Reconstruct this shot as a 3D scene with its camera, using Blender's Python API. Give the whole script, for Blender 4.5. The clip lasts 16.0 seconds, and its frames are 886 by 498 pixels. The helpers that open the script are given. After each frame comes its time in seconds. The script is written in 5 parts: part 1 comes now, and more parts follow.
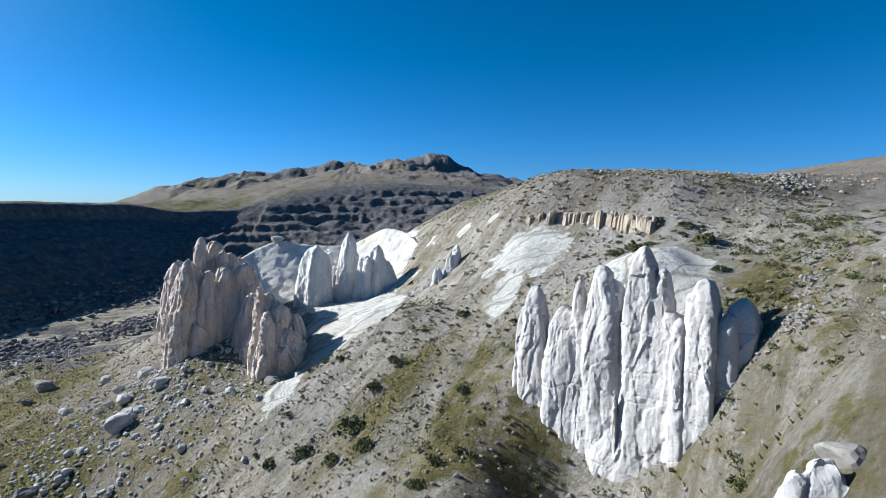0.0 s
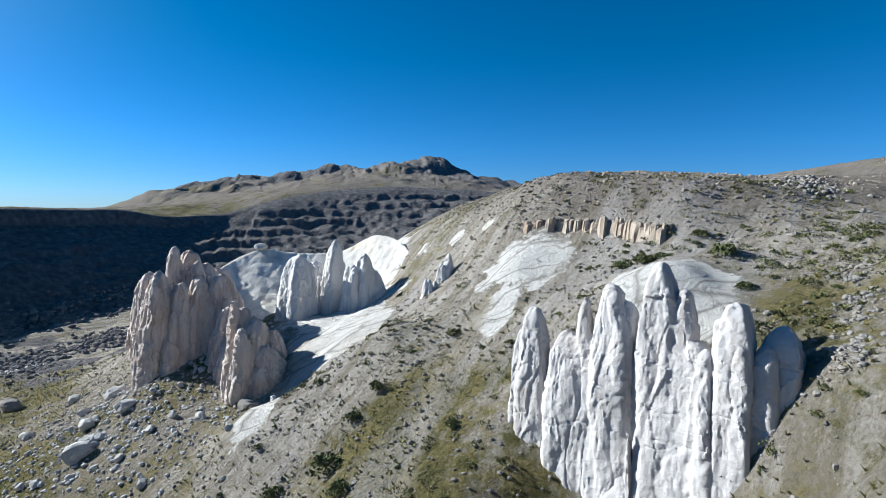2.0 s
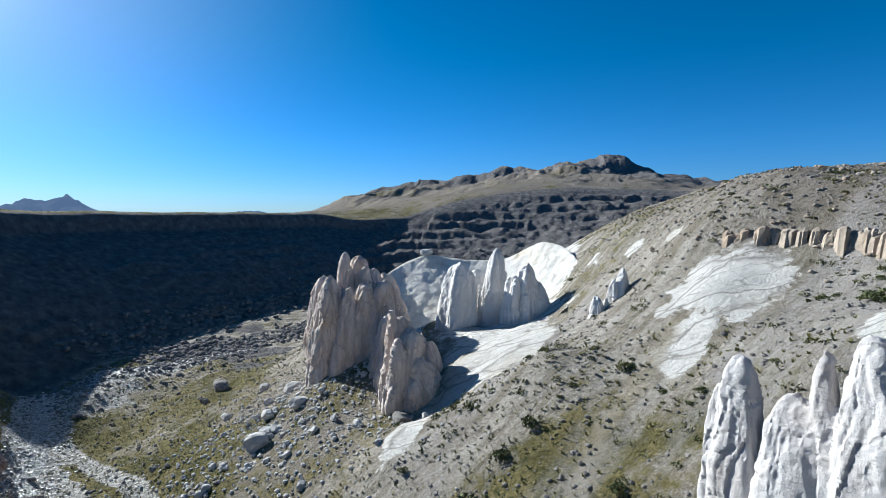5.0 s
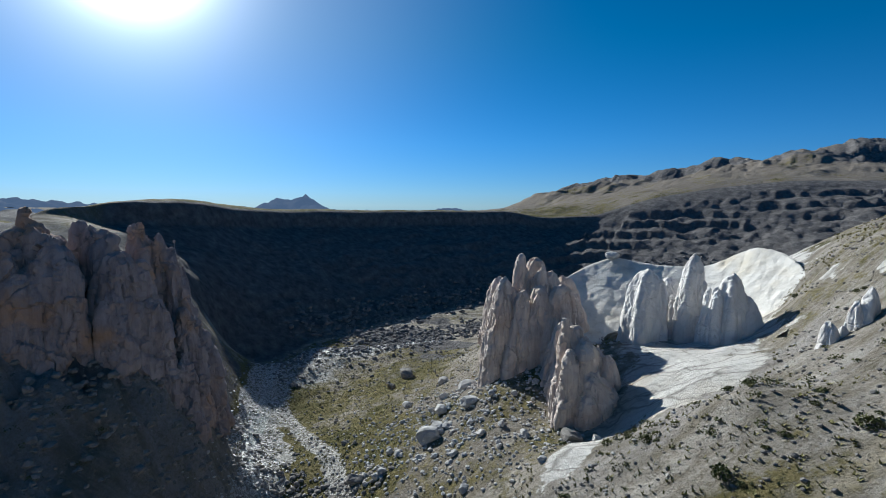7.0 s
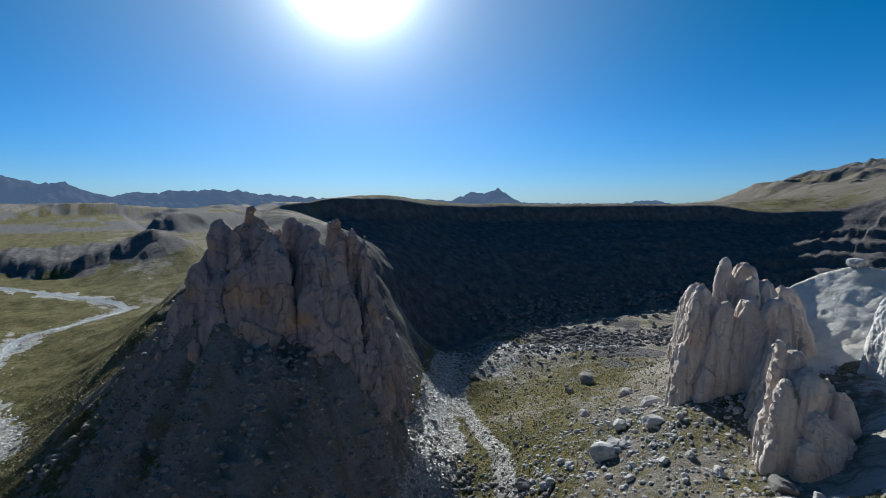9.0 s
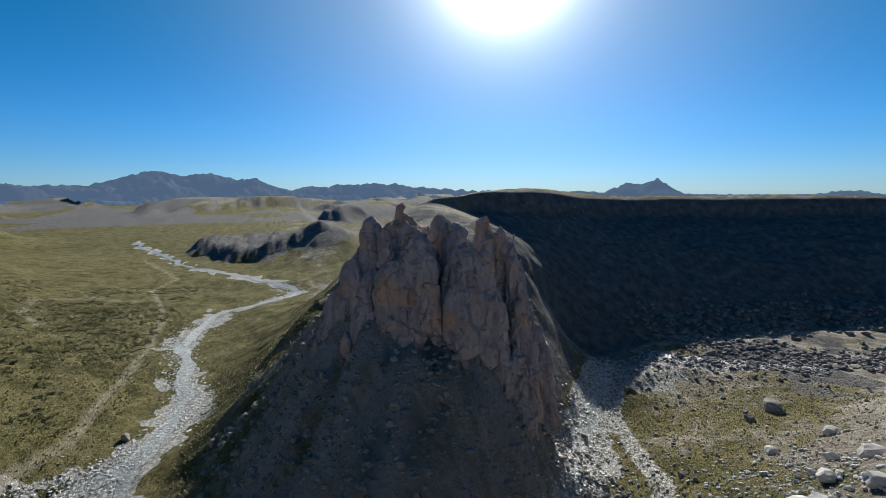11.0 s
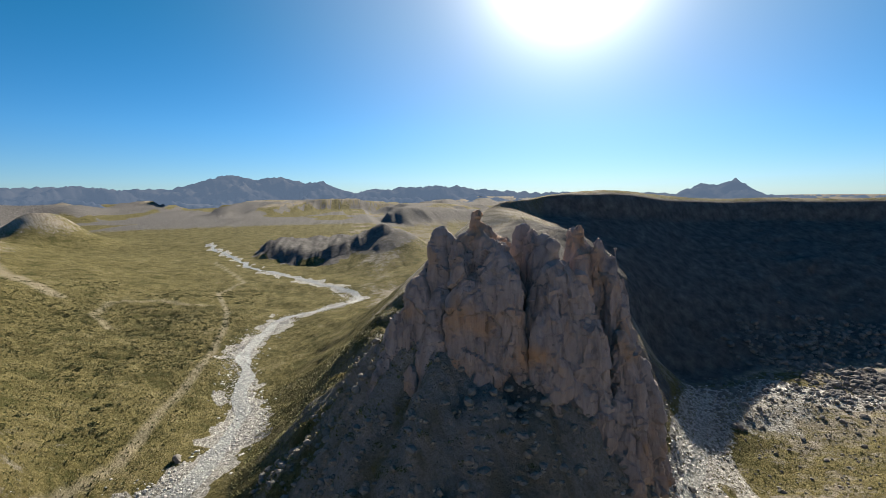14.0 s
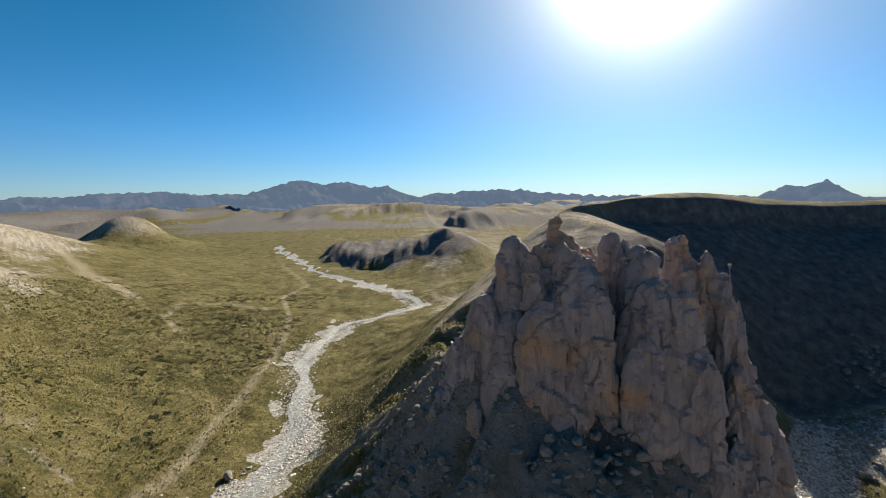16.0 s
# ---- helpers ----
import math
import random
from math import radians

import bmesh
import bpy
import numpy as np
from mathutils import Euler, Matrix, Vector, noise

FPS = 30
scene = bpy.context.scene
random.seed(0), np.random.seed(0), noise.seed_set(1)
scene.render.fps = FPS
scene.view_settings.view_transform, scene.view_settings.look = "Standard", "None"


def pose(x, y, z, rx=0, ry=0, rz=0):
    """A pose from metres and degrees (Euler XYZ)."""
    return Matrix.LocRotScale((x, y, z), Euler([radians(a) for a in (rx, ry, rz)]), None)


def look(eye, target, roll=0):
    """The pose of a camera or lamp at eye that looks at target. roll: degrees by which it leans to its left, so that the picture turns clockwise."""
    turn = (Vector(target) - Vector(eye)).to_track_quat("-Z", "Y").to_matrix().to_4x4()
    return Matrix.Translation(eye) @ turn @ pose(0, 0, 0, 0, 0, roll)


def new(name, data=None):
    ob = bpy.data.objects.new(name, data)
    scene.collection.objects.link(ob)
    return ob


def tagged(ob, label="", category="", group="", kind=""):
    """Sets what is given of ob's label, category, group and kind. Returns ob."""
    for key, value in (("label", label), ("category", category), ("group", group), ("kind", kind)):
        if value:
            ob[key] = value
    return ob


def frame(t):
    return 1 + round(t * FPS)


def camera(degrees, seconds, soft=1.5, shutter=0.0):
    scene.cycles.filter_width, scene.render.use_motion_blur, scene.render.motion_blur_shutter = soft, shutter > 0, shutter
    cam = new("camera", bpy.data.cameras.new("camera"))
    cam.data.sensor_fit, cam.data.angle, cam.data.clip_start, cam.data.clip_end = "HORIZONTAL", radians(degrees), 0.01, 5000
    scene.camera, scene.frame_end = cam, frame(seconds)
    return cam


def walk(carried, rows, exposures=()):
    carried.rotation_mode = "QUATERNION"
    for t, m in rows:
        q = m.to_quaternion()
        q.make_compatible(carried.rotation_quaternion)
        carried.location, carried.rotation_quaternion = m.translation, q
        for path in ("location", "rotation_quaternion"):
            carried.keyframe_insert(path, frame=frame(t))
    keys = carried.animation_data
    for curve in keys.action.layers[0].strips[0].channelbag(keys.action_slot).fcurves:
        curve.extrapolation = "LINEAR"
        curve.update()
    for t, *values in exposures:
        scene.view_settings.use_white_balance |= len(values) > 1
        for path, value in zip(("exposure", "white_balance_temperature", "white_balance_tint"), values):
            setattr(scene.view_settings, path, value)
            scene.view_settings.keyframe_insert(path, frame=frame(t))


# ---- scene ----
# ---------- camera and its flight ----------
cam = camera(82.0, 16.0, soft=0.7)
PATH = [
    (0, 0.19, 0.04, 60.03, -5.88, -4.44, -1.14),
    (0.5, 0.4, 2.21, 60.23, -6.46, -4.35, -1.2),
    (1, 1.13, 4.56, 60.44, -6.6, -4.23, -1.19),
    (1.5, 1.99, 6.89, 60.66, -6.53, -4.16, -1.07),
    (2, 2.76, 9.1, 60.88, -6.12, -4.13, -0.89),
    (2.5, 3.35, 11.14, 61.11, -5.19, -4.13, -0.83),
    (3, 3.77, 13.01, 61.33, -3.19, -4.19, -0.67),
    (3.5, 4.06, 14.74, 61.54, 0.69, -4.18, -0.64),
    (4, 4.29, 16.35, 61.74, 5.12, -4.22, -0.52),
    (6.5, 6.03, 23.78, 62.69, 28.16, -4.49, -0.59),
    (7, 6.44, 25.22, 62.89, 34.62, -4.73, -0.42),
    (7.5, 6.73, 26.62, 63.1, 39.37, -4.89, -0.3),
    (8, 6.81, 27.96, 63.32, 43.61, -5.03, -0.24),
    (8.5, 6.59, 29.2, 63.55, 49.34, -5.35, -0.26),
    (9, 6, 30.32, 63.79, 55.81, -5.61, -0.05),
    (9.5, 4.98, 31.29, 64.03, 61.9, -5.94, 0.23),
    (10, 3.48, 32.1, 64.27, 67.09, -6.23, 0.37),
    (12.5, -9.85, 34.03, 65.13, 74.76, -6.52, 0.3),
    (13, -13, 34.23, 65.17, 76.3, -6.54, 0.44),
    (13.5, -16.05, 34.46, 65.16, 77.7, -6.37, 0.52),
    (14, -18.92, 34.75, 65.11, 79.15, -6.18, 0.62),
    (14.5, -21.65, 35.13, 65.04, 80.67, -5.96, 0.64),
    (15, -24.39, 35.53, 64.98, 82.15, -5.83, 0.67),
    (15.5, -27.49, 35.86, 64.99, 84.36, -5.68, 0.68),
    (16, -31.58, 35.91, 65.13, 86.16, -5.68, 0.84),
]
walk(cam, [(t, pose(x, y, z, 90 + p, r, w)) for t, x, y, z, w, p, r in PATH],
     exposures=[(0.0, 1.02, 5900, 5), (4.0, 1.02, 5900, 5), (6.3, 0.85, 5900, 4), (7.2, 0.56, 6000, 4), (9.5, 0.52, 6100, 4), (12.5, 0.95, 7100, 7), (16.0, 1.08, 7900, 8)])

# ---------- sky and sun ----------
SUN_AZ, SUN_EL = radians(65.5), radians(24.0)          # left of +y, above the horizon
world = bpy.data.worlds.new("sky")
scene.world = world
world.use_nodes = True
wn = world.node_tree
sky = wn.nodes.new("ShaderNodeTexSky")
sky.sky_type = "NISHITA"
sky.sun_disc = False
sky.sun_elevation = SUN_EL
sky.sun_rotation = -SUN_AZ
sky.altitude = 2200
sky.air_density = 1.0
sky.dust_density = 0.05
sky.ozone_density = 4.5
wn.nodes["Background"].inputs[1].default_value = 0.051
deep = wn.nodes.new("ShaderNodeHueSaturation")             # thin dry mountain air: a deeper blue
deep.inputs["Saturation"].default_value = 1.3
deep.inputs["Hue"].default_value = 0.494
wn.links.new(sky.outputs[0], deep.inputs["Color"])
gaze = wn.nodes.new("ShaderNodeTexCoord")
height = wn.nodes.new("ShaderNodeSeparateXYZ")
wn.links.new(gaze.outputs["Generated"], height.inputs[0])
low = wn.nodes.new("ShaderNodeValToRGB")                   # clear air down to the horizon: no yellow haze
low.color_ramp.elements[0].position, low.color_ramp.elements[0].color = 0.0, (0.52, 0.70, 1.02, 1)
low.color_ramp.elements[1].position, low.color_ramp.elements[1].color = 0.30, (1.0, 1.0, 1.0, 1)
mid_air = low.color_ramp.elements.new(0.12)
mid_air.color = (0.74, 0.91, 1.12, 1)
wn.links.new(height.outputs["Z"], low.inputs[0])
clear = wn.nodes.new("ShaderNodeMix")
clear.data_type, clear.blend_type = "RGBA", "MULTIPLY"
clear.inputs[0].default_value = 1.0
wn.links.new(deep.outputs[0], clear.inputs[6])
wn.links.new(low.outputs[0], clear.inputs[7])
toward = wn.nodes.new("ShaderNodeVectorMath")
toward.operation = "DOT_PRODUCT"
toward.inputs[1].default_value = (-math.sin(SUN_AZ) * math.cos(SUN_EL), math.cos(SUN_AZ) * math.cos(SUN_EL), math.sin(SUN_EL))
wn.links.new(gaze.outputs["Generated"], toward.inputs[0])
sky_sum = clear.outputs[2]
for power, gain in ((14.0, 4.2), (110.0, 16.0), (500.0, 200.0)):           # the aureole of dust round the sun
    clip = wn.nodes.new("ShaderNodeMath")
    clip.operation = "MAXIMUM"
    lobe = wn.nodes.new("ShaderNodeMath")
    lobe.operation, lobe.inputs[1].default_value = "POWER", power
    wn.links.new(toward.outputs["Value"], clip.inputs[0])
    wn.links.new(clip.outputs[0], lobe.inputs[0])
    tint = wn.nodes.new("ShaderNodeVectorMath")
    tint.operation = "SCALE"
    tint.inputs[0].default_value = (gain, gain * 0.98, gain * 0.95)
    wn.links.new(lobe.outputs[0], tint.inputs["Scale"])
    add = wn.nodes.new("ShaderNodeVectorMath")
    add.operation = "ADD"
    wn.links.new(sky_sum, add.inputs[0])
    wn.links.new(tint.outputs[0], add.inputs[1])
    sky_sum = add.outputs[0]
wn.links.new(sky_sum, wn.nodes["Background"].inputs[0])

sun_data = bpy.data.lights.new("sun", "SUN")
sun_data.energy = 5.0
sun_data.angle = radians(0.53)
sun_data.color = (1.0, 0.95, 0.87)
sun = new("sun", sun_data)
sun_dir = Vector((-math.sin(SUN_AZ) * math.cos(SUN_EL), math.cos(SUN_AZ) * math.cos(SUN_EL), math.sin(SUN_EL)))
sun.matrix_world = look(sun_dir * 500, (0, 0, 0))


# ---------- small tools ----------
def hash3(ix, iy, iz, seed):
    h = (ix * 374761393 + iy * 668265263 + iz * 2147483647 + seed * 974634533) & 0xFFFFFFFF
    h = ((h ^ (h >> 13)) * 1274126177) & 0xFFFFFFFF
    h = ((h ^ (h >> 15)) * 2246822519) & 0xFFFFFFFF
    return ((h ^ (h >> 16)) & 0xFFFF) / 65535.0


def vnoise(x, y, z=0.0, seed=0):
    """Smooth value noise in -1..1 on arrays."""
    x, y, z = np.broadcast_arrays(np.asarray(x, float), np.asarray(y, float), np.asarray(z, float))
    ix, iy, iz = np.floor(x).astype(np.int64), np.floor(y).astype(np.int64), np.floor(z).astype(np.int64)
    fx, fy, fz = x - ix, y - iy, z - iz
    fx, fy, fz = [a * a * a * (a * (a * 6 - 15) + 10) for a in (fx, fy, fz)]
    out = 0.0
    for dx in (0, 1):
        for dy in (0, 1):
            for dz in (0, 1):
                w = (fx if dx else 1 - fx) * (fy if dy else 1 - fy) * (fz if dz else 1 - fz)
                out = out + w * hash3(ix + dx, iy + dy, iz + dz, seed)
    return out * 2 - 1


def fbm(x, y, z=0.0, octaves=4, seed=0, gain=0.5):
    out, amp = 0.0, 1.0
    for o in range(octaves):
        k = 2.03 ** o
        out = out + amp * vnoise(np.asarray(x) * k + 13.7 * o, np.asarray(y) * k - 7.1 * o, np.asarray(z) * k, seed + o)
        amp *= gain
    return out


def smooth(a, b, x):
    t = np.clip((np.asarray(x, float) - a) / (b - a), 0, 1)
    return t * t * (3 - 2 * t)


def mesh_of(name, verts, faces, material=None, shade=True):
    me = bpy.data.meshes.new(name)
    me.from_pydata([tuple(v) for v in verts], [], [tuple(f) for f in faces])
    if material:
        me.materials.append(material)
    if shade:
        me.polygons.foreach_set("use_smooth", [True] * len(me.polygons))
    me.update()
    return me


def quick_mesh(name, verts, faces, material=None, shade=True):
    """verts n x 3, faces m x k (k = 3 or 4) as arrays."""
    verts, faces = np.asarray(verts, np.float32), np.asarray(faces, np.int32)
    me = bpy.data.meshes.new(name)
    me.vertices.add(len(verts))
    me.vertices.foreach_set("co", verts.ravel())
    k = faces.shape[1]
    me.loops.add(faces.size)
    me.loops.foreach_set("vertex_index", faces.ravel())
    me.polygons.add(len(faces))
    me.polygons.foreach_set("loop_start", np.arange(0, faces.size, k, dtype=np.int32))
    if material:
        me.materials.append(material)
    me.update(calc_edges=True)
    me.polygons.foreach_set("use_smooth", [shade] * len(faces))
    me.validate()
    return me


def part(name, me, parent, label="", kind=""):
    ob = new(name, me)
    ob.parent = parent
    return tagged(ob, label, kind=kind)


# ---------- materials ----------
def nodes_of(name):
    m = bpy.data.materials.new(name)
    m.use_nodes = True
    t = m.node_tree
    return m, t, t.nodes["Principled BSDF"]


def node(t, kind, **kw):
    n = t.nodes.new(kind)
    for k, v in kw.items():
        if k in n.inputs:
            n.inputs[k].default_value = v
    return n


def noise_tex(t, co, scale, detail=6.0, rough=0.6, stretch=None):
    if stretch:
        mp = t.nodes.new("ShaderNodeMapping")
        mp.inputs["Scale"].default_value = stretch
        t.links.new(co, mp.inputs["Vector"])
        co = mp.outputs["Vector"]
    n = node(t, "ShaderNodeTexNoise", Scale=scale, Detail=detail, Roughness=rough)
    t.links.new(co, n.inputs["Vector"])
    return n.outputs["Fac"]


def ramp(t, fac, stops):
    r = t.nodes.new("ShaderNodeValToRGB")
    e = r.color_ramp.elements
    while len(e) < len(stops):
        e.new(0.5)
    for el, (p, c) in zip(e, stops):
        el.position, el.color = p, (*c, 1) if len(c) == 3 else c
    t.links.new(fac, r.inputs[0])
    return r.outputs[0]


def mix(t, fac, a, b, mode="MIX"):
    m = t.nodes.new("ShaderNodeMix")
    m.data_type, m.blend_type = "RGBA", mode
    for s, v in ((m.inputs[0], fac), (m.inputs[6], a), (m.inputs[7], b)):
        if isinstance(v, (int, float)):
            s.default_value = v
        elif isinstance(v, tuple):
            s.default_value = (*v, 1)
        else:
            t.links.new(v, s)
    return m.outputs[2]


def calc(t, op, a, b=0.0, c=0.0):
    m = t.nodes.new("ShaderNodeMath")
    m.operation = op
    for s, v in zip(m.inputs, (a, b, c)):
        if isinstance(v, (int, float)):
            s.default_value = v
        else:
            t.links.new(v, s)
    return m.outputs[0]


def bump(t, bsdf, height, strength, distance):
    b = node(t, "ShaderNodeBump", Strength=strength, Distance=distance)
    t.links.new(height, b.inputs["Height"])
    t.links.new(b.outputs[0], bsdf.inputs["Normal"])


def rock_material(name, light, mid, dark, stain, stain_amount=0.5, scale=1.0, flute=1.0):
    """Weathered rock: grain, vertical streaks, rusty stains, pits."""
    m, t, bsdf = nodes_of(name)
    co = t.nodes.new("ShaderNodeTexCoord").outputs["Object"]
    big = noise_tex(t, co, 0.12 * scale, 5, 0.55)
    streak = noise_tex(t, co, 0.5 * scale, 6, 0.65, (1, 1, 0.12))
    fine = noise_tex(t, co, 3.0 * scale, 8, 0.7)
    base = ramp(t, streak, [(0.3, dark), (0.48, mid), (0.68, light)])
    base = mix(t, calc(t, "MULTIPLY", fine, 0.5), base, light, "MIX")
    st = ramp(t, big, [(0.5, (0, 0, 0)), (0.68, (1, 1, 1))])
    base = mix(t, calc(t, "MULTIPLY", st, stain_amount), base, stain)
    spots = ramp(t, noise_tex(t, co, 1.3 * scale, 7, 0.75), [(0.30, (1, 1, 1)), (0.37, (0, 0, 0))])
    base = mix(t, calc(t, "MULTIPLY", spots, 0.6), base, dark)
    t.links.new(base, bsdf.inputs["Base Color"])
    bsdf.inputs["Roughness"].default_value = 0.92
    bsdf.inputs["Specular IOR Level"].default_value = 0.1
    v = node(t, "ShaderNodeTexVoronoi", Scale=0.9 * scale)
    t.links.new(co, v.inputs["Vector"])
    h = calc(t, "ADD", calc(t, "MULTIPLY", fine, 0.5), calc(t, "ADD", calc(t, "MULTIPLY", streak, flute), calc(t, "MULTIPLY", v.outputs["Distance"], 0.35)))
    bump(t, bsdf, h, 0.9, 0.34 / scale)
    return m


WHITE_ROCK = rock_material("pale tuff", (0.52, 0.505, 0.505), (0.43, 0.415, 0.415), (0.25, 0.238, 0.235), (0.42, 0.35, 0.30), 0.4, flute=0.5)
PILLAR_TUFF = rock_material("white pillar tuff", (0.71, 0.69, 0.675), (0.62, 0.60, 0.585), (0.40, 0.38, 0.365), (0.58, 0.49, 0.42), 0.4, flute=0.5)
BARE_TUFF = rock_material("bare white tuff", (0.64, 0.62, 0.585), (0.56, 0.54, 0.505), (0.36, 0.34, 0.31), (0.66, 0.55, 0.36), 0.5, 0.5, flute=0.25)
BROWN_ROCK = rock_material("brown tuff", (0.62, 0.545, 0.50), (0.50, 0.43, 0.388), (0.27, 0.225, 0.198), (0.46, 0.34, 0.265), 0.7, flute=0.6)
RUST_ROCK = rock_material("rusty tuff", (0.36, 0.312, 0.312), (0.26, 0.22, 0.222), (0.13, 0.108, 0.108), (0.44, 0.25, 0.13), 0.7)
LAVA_ROCK = rock_material("dark lava", (0.23, 0.22, 0.218), (0.16, 0.153, 0.152), (0.08, 0.076, 0.076), (0.11, 0.085, 0.07), 0.3)
BAND_ROCK = rock_material("ochre cliff rock", (0.42, 0.36, 0.30), (0.30, 0.25, 0.20), (0.14, 0.115, 0.095), (0.30, 0.22, 0.16), 0.6)
GREY_STONE = rock_material("grey stone", (0.26, 0.248, 0.235), (0.19, 0.18, 0.172), (0.10, 0.096, 0.092), (0.26, 0.22, 0.17), 0.4, 2.0)
PALE_STONE = rock_material("pale stone", (0.52, 0.51, 0.50), (0.42, 0.41, 0.40), (0.23, 0.225, 0.22), (0.44, 0.38, 0.31), 0.3, 2.0)

RIVER_STONE = rock_material("wet river stone", (0.60, 0.59, 0.575), (0.46, 0.45, 0.44), (0.22, 0.215, 0.21), (0.36, 0.33, 0.29), 0.3, 2.0)
RIVER_STONE.node_tree.nodes["Principled BSDF"].inputs["Roughness"].default_value = 0.42
RIVER_STONE.node_tree.nodes["Principled BSDF"].inputs["Specular IOR Level"].default_value = 0.55


def leaf_material(name, a, b):
    m, t, bsdf = nodes_of(name)
    geo = t.nodes.new("ShaderNodeNewGeometry")
    info = t.nodes.new("ShaderNodeObjectInfo")
    c = ramp(t, geo.outputs["Random Per Island"], [(0.0, a), (1.0, b)])
    c = mix(t, calc(t, "MULTIPLY", info.outputs["Random"], 0.35), c, (0.16, 0.14, 0.06))
    t.links.new(c, bsdf.inputs["Base Color"])
    bsdf.inputs["Roughness"].default_value = 0.7
    bsdf.inputs["Specular IOR Level"].default_value = 0.2
    return m


LEAF = leaf_material("shrub leaves", (0.045, 0.06, 0.022), (0.10, 0.118, 0.045))
DRY_LEAF = leaf_material("dry grass blades", (0.16, 0.15, 0.05), (0.26, 0.235, 0.10))
TWIG = rock_material("twig bark", (0.16, 0.12, 0.08), (0.11, 0.085, 0.06), (0.06, 0.045, 0.035), (0.12, 0.09, 0.06), 0.3, 6.0)


def ground_material():
    """Soil, scree, turf, bare tuff, lava and gravel, mixed by the masks that the land carries."""
    m, t, bsdf = nodes_of("mountain ground")
    co = t.nodes.new("ShaderNodeTexCoord").outputs["Object"]
    a1, a2 = t.nodes.new("ShaderNodeAttribute"), t.nodes.new("ShaderNodeAttribute")
    a1.attribute_name, a2.attribute_name = "cover", "bed"
    s1, s2 = t.nodes.new("ShaderNodeSeparateColor"), t.nodes.new("ShaderNodeSeparateColor")
    t.links.new(a1.outputs["Color"], s1.inputs[0])
    t.links.new(a2.outputs["Color"], s2.inputs[0])
    turf, pale, lava = s1.outputs
    gravel, track, rust = s2.outputs
    n_big = noise_tex(t, co, 0.035, 6, 0.6)
    n_mid = noise_tex(t, co, 0.22, 8, 0.68)
    n_fine = noise_tex(t, co, 1.6, 10, 0.75)
    n_dot = noise_tex(t, co, 0.75, 9, 0.8)
    stones = node(t, "ShaderNodeTexVoronoi", Scale=1.9)
    t.links.new(co, stones.inputs["Vector"])
    soil = ramp(t, n_mid, [(0.34, (0.17, 0.148, 0.118)), (0.5, (0.30, 0.268, 0.228)), (0.66, (0.42, 0.385, 0.34))])
    soil = mix(t, ramp(t, n_fine, [(0.42, (0, 0, 0)), (0.62, (0.7, 0.7, 0.7))]), soil, (0.47, 0.44, 0.40))
    soil = mix(t, ramp(t, n_dot, [(0.34, (0.8, 0.8, 0.8)), (0.44, (0, 0, 0))]), soil, (0.13, 0.115, 0.07))
    turned = t.nodes.new("ShaderNodeMapping")                # runnels down the fall of the slope
    turned.inputs["Rotation"].default_value = (0, 0, radians(-38))
    t.links.new(co, turned.inputs["Vector"])
    n_run = noise_tex(t, turned.outputs[0], 0.30, 7, 0.65, (0.16, 1.3, 0.3))
    soil = mix(t, ramp(t, n_run, [(0.40, (0.75, 0.75, 0.75)), (0.52, (0, 0, 0))]), soil, (0.19, 0.168, 0.125))
    soil = mix(t, ramp(t, n_run, [(0.54, (0, 0, 0)), (0.66, (0.6, 0.6, 0.6))]), soil, (0.46, 0.43, 0.39))
    soil = mix(t, calc(t, "MULTIPLY", rust, 0.75), soil, (0.165, 0.142, 0.122))
    grass = ramp(t, n_mid, [(0.3, (0.088, 0.079, 0.032)), (0.5, (0.15, 0.13, 0.057)), (0.7, (0.22, 0.186, 0.096))])
    grass = mix(t, ramp(t, n_dot, [(0.42, (0.9, 0.9, 0.9)), (0.49, (0, 0, 0))]), grass, (0.04, 0.045, 0.016))
    grass = mix(t, ramp(t, n_fine, [(0.52, (0, 0, 0)), (0.62, (0.6, 0.6, 0.6))]), grass, (0.30, 0.26, 0.15))
    n_patch = noise_tex(t, co, 0.085, 7, 0.7)
    grass = mix(t, ramp(t, n_patch, [(0.50, (0, 0, 0)), (0.62, (0.75, 0.75, 0.75))]), grass, (0.055, 0.058, 0.022))
    grass = mix(t, ramp(t, n_patch, [(0.34, (0.6, 0.6, 0.6)), (0.44, (0, 0, 0))]), grass, (0.21, 0.18, 0.11))
    edge = calc(t, "ADD", turf, calc(t, "MULTIPLY", calc(t, "SUBTRACT", n_mid, 0.5), 1.3))
    edge = calc(t, "ADD", edge, calc(t, "MULTIPLY", calc(t, "SUBTRACT", n_dot, 0.5), 0.9))
    col = mix(t, ramp(t, edge, [(0.38, (0, 0, 0)), (0.62, (1, 1, 1))]), soil, grass)
    bare = ramp(t, n_mid, [(0.3, (0.56, 0.54, 0.51)), (0.5, (0.69, 0.67, 0.64)), (0.7, (0.77, 0.75, 0.72))])
    bare = mix(t, ramp(t, n_big, [(0.52, (0, 0, 0)), (0.66, (0.6, 0.6, 0.6))]), bare, (0.47, 0.41, 0.32))
    crack = node(t, "ShaderNodeTexVoronoi", Scale=0.16)
    crack.feature = "DISTANCE_TO_EDGE"
    warp = t.nodes.new("ShaderNodeMix")
    warp.data_type = "VECTOR"
    warp.inputs[0].default_value = 0.05
    t.links.new(co, warp.inputs[4])
    nz = node(t, "ShaderNodeTexNoise", Scale=0.25, Detail=5.0)
    t.links.new(co, nz.inputs["Vector"])
    sc = t.nodes.new("ShaderNodeVectorMath")
    sc.operation = "SCALE"
    sc.inputs["Scale"].default_value = 60
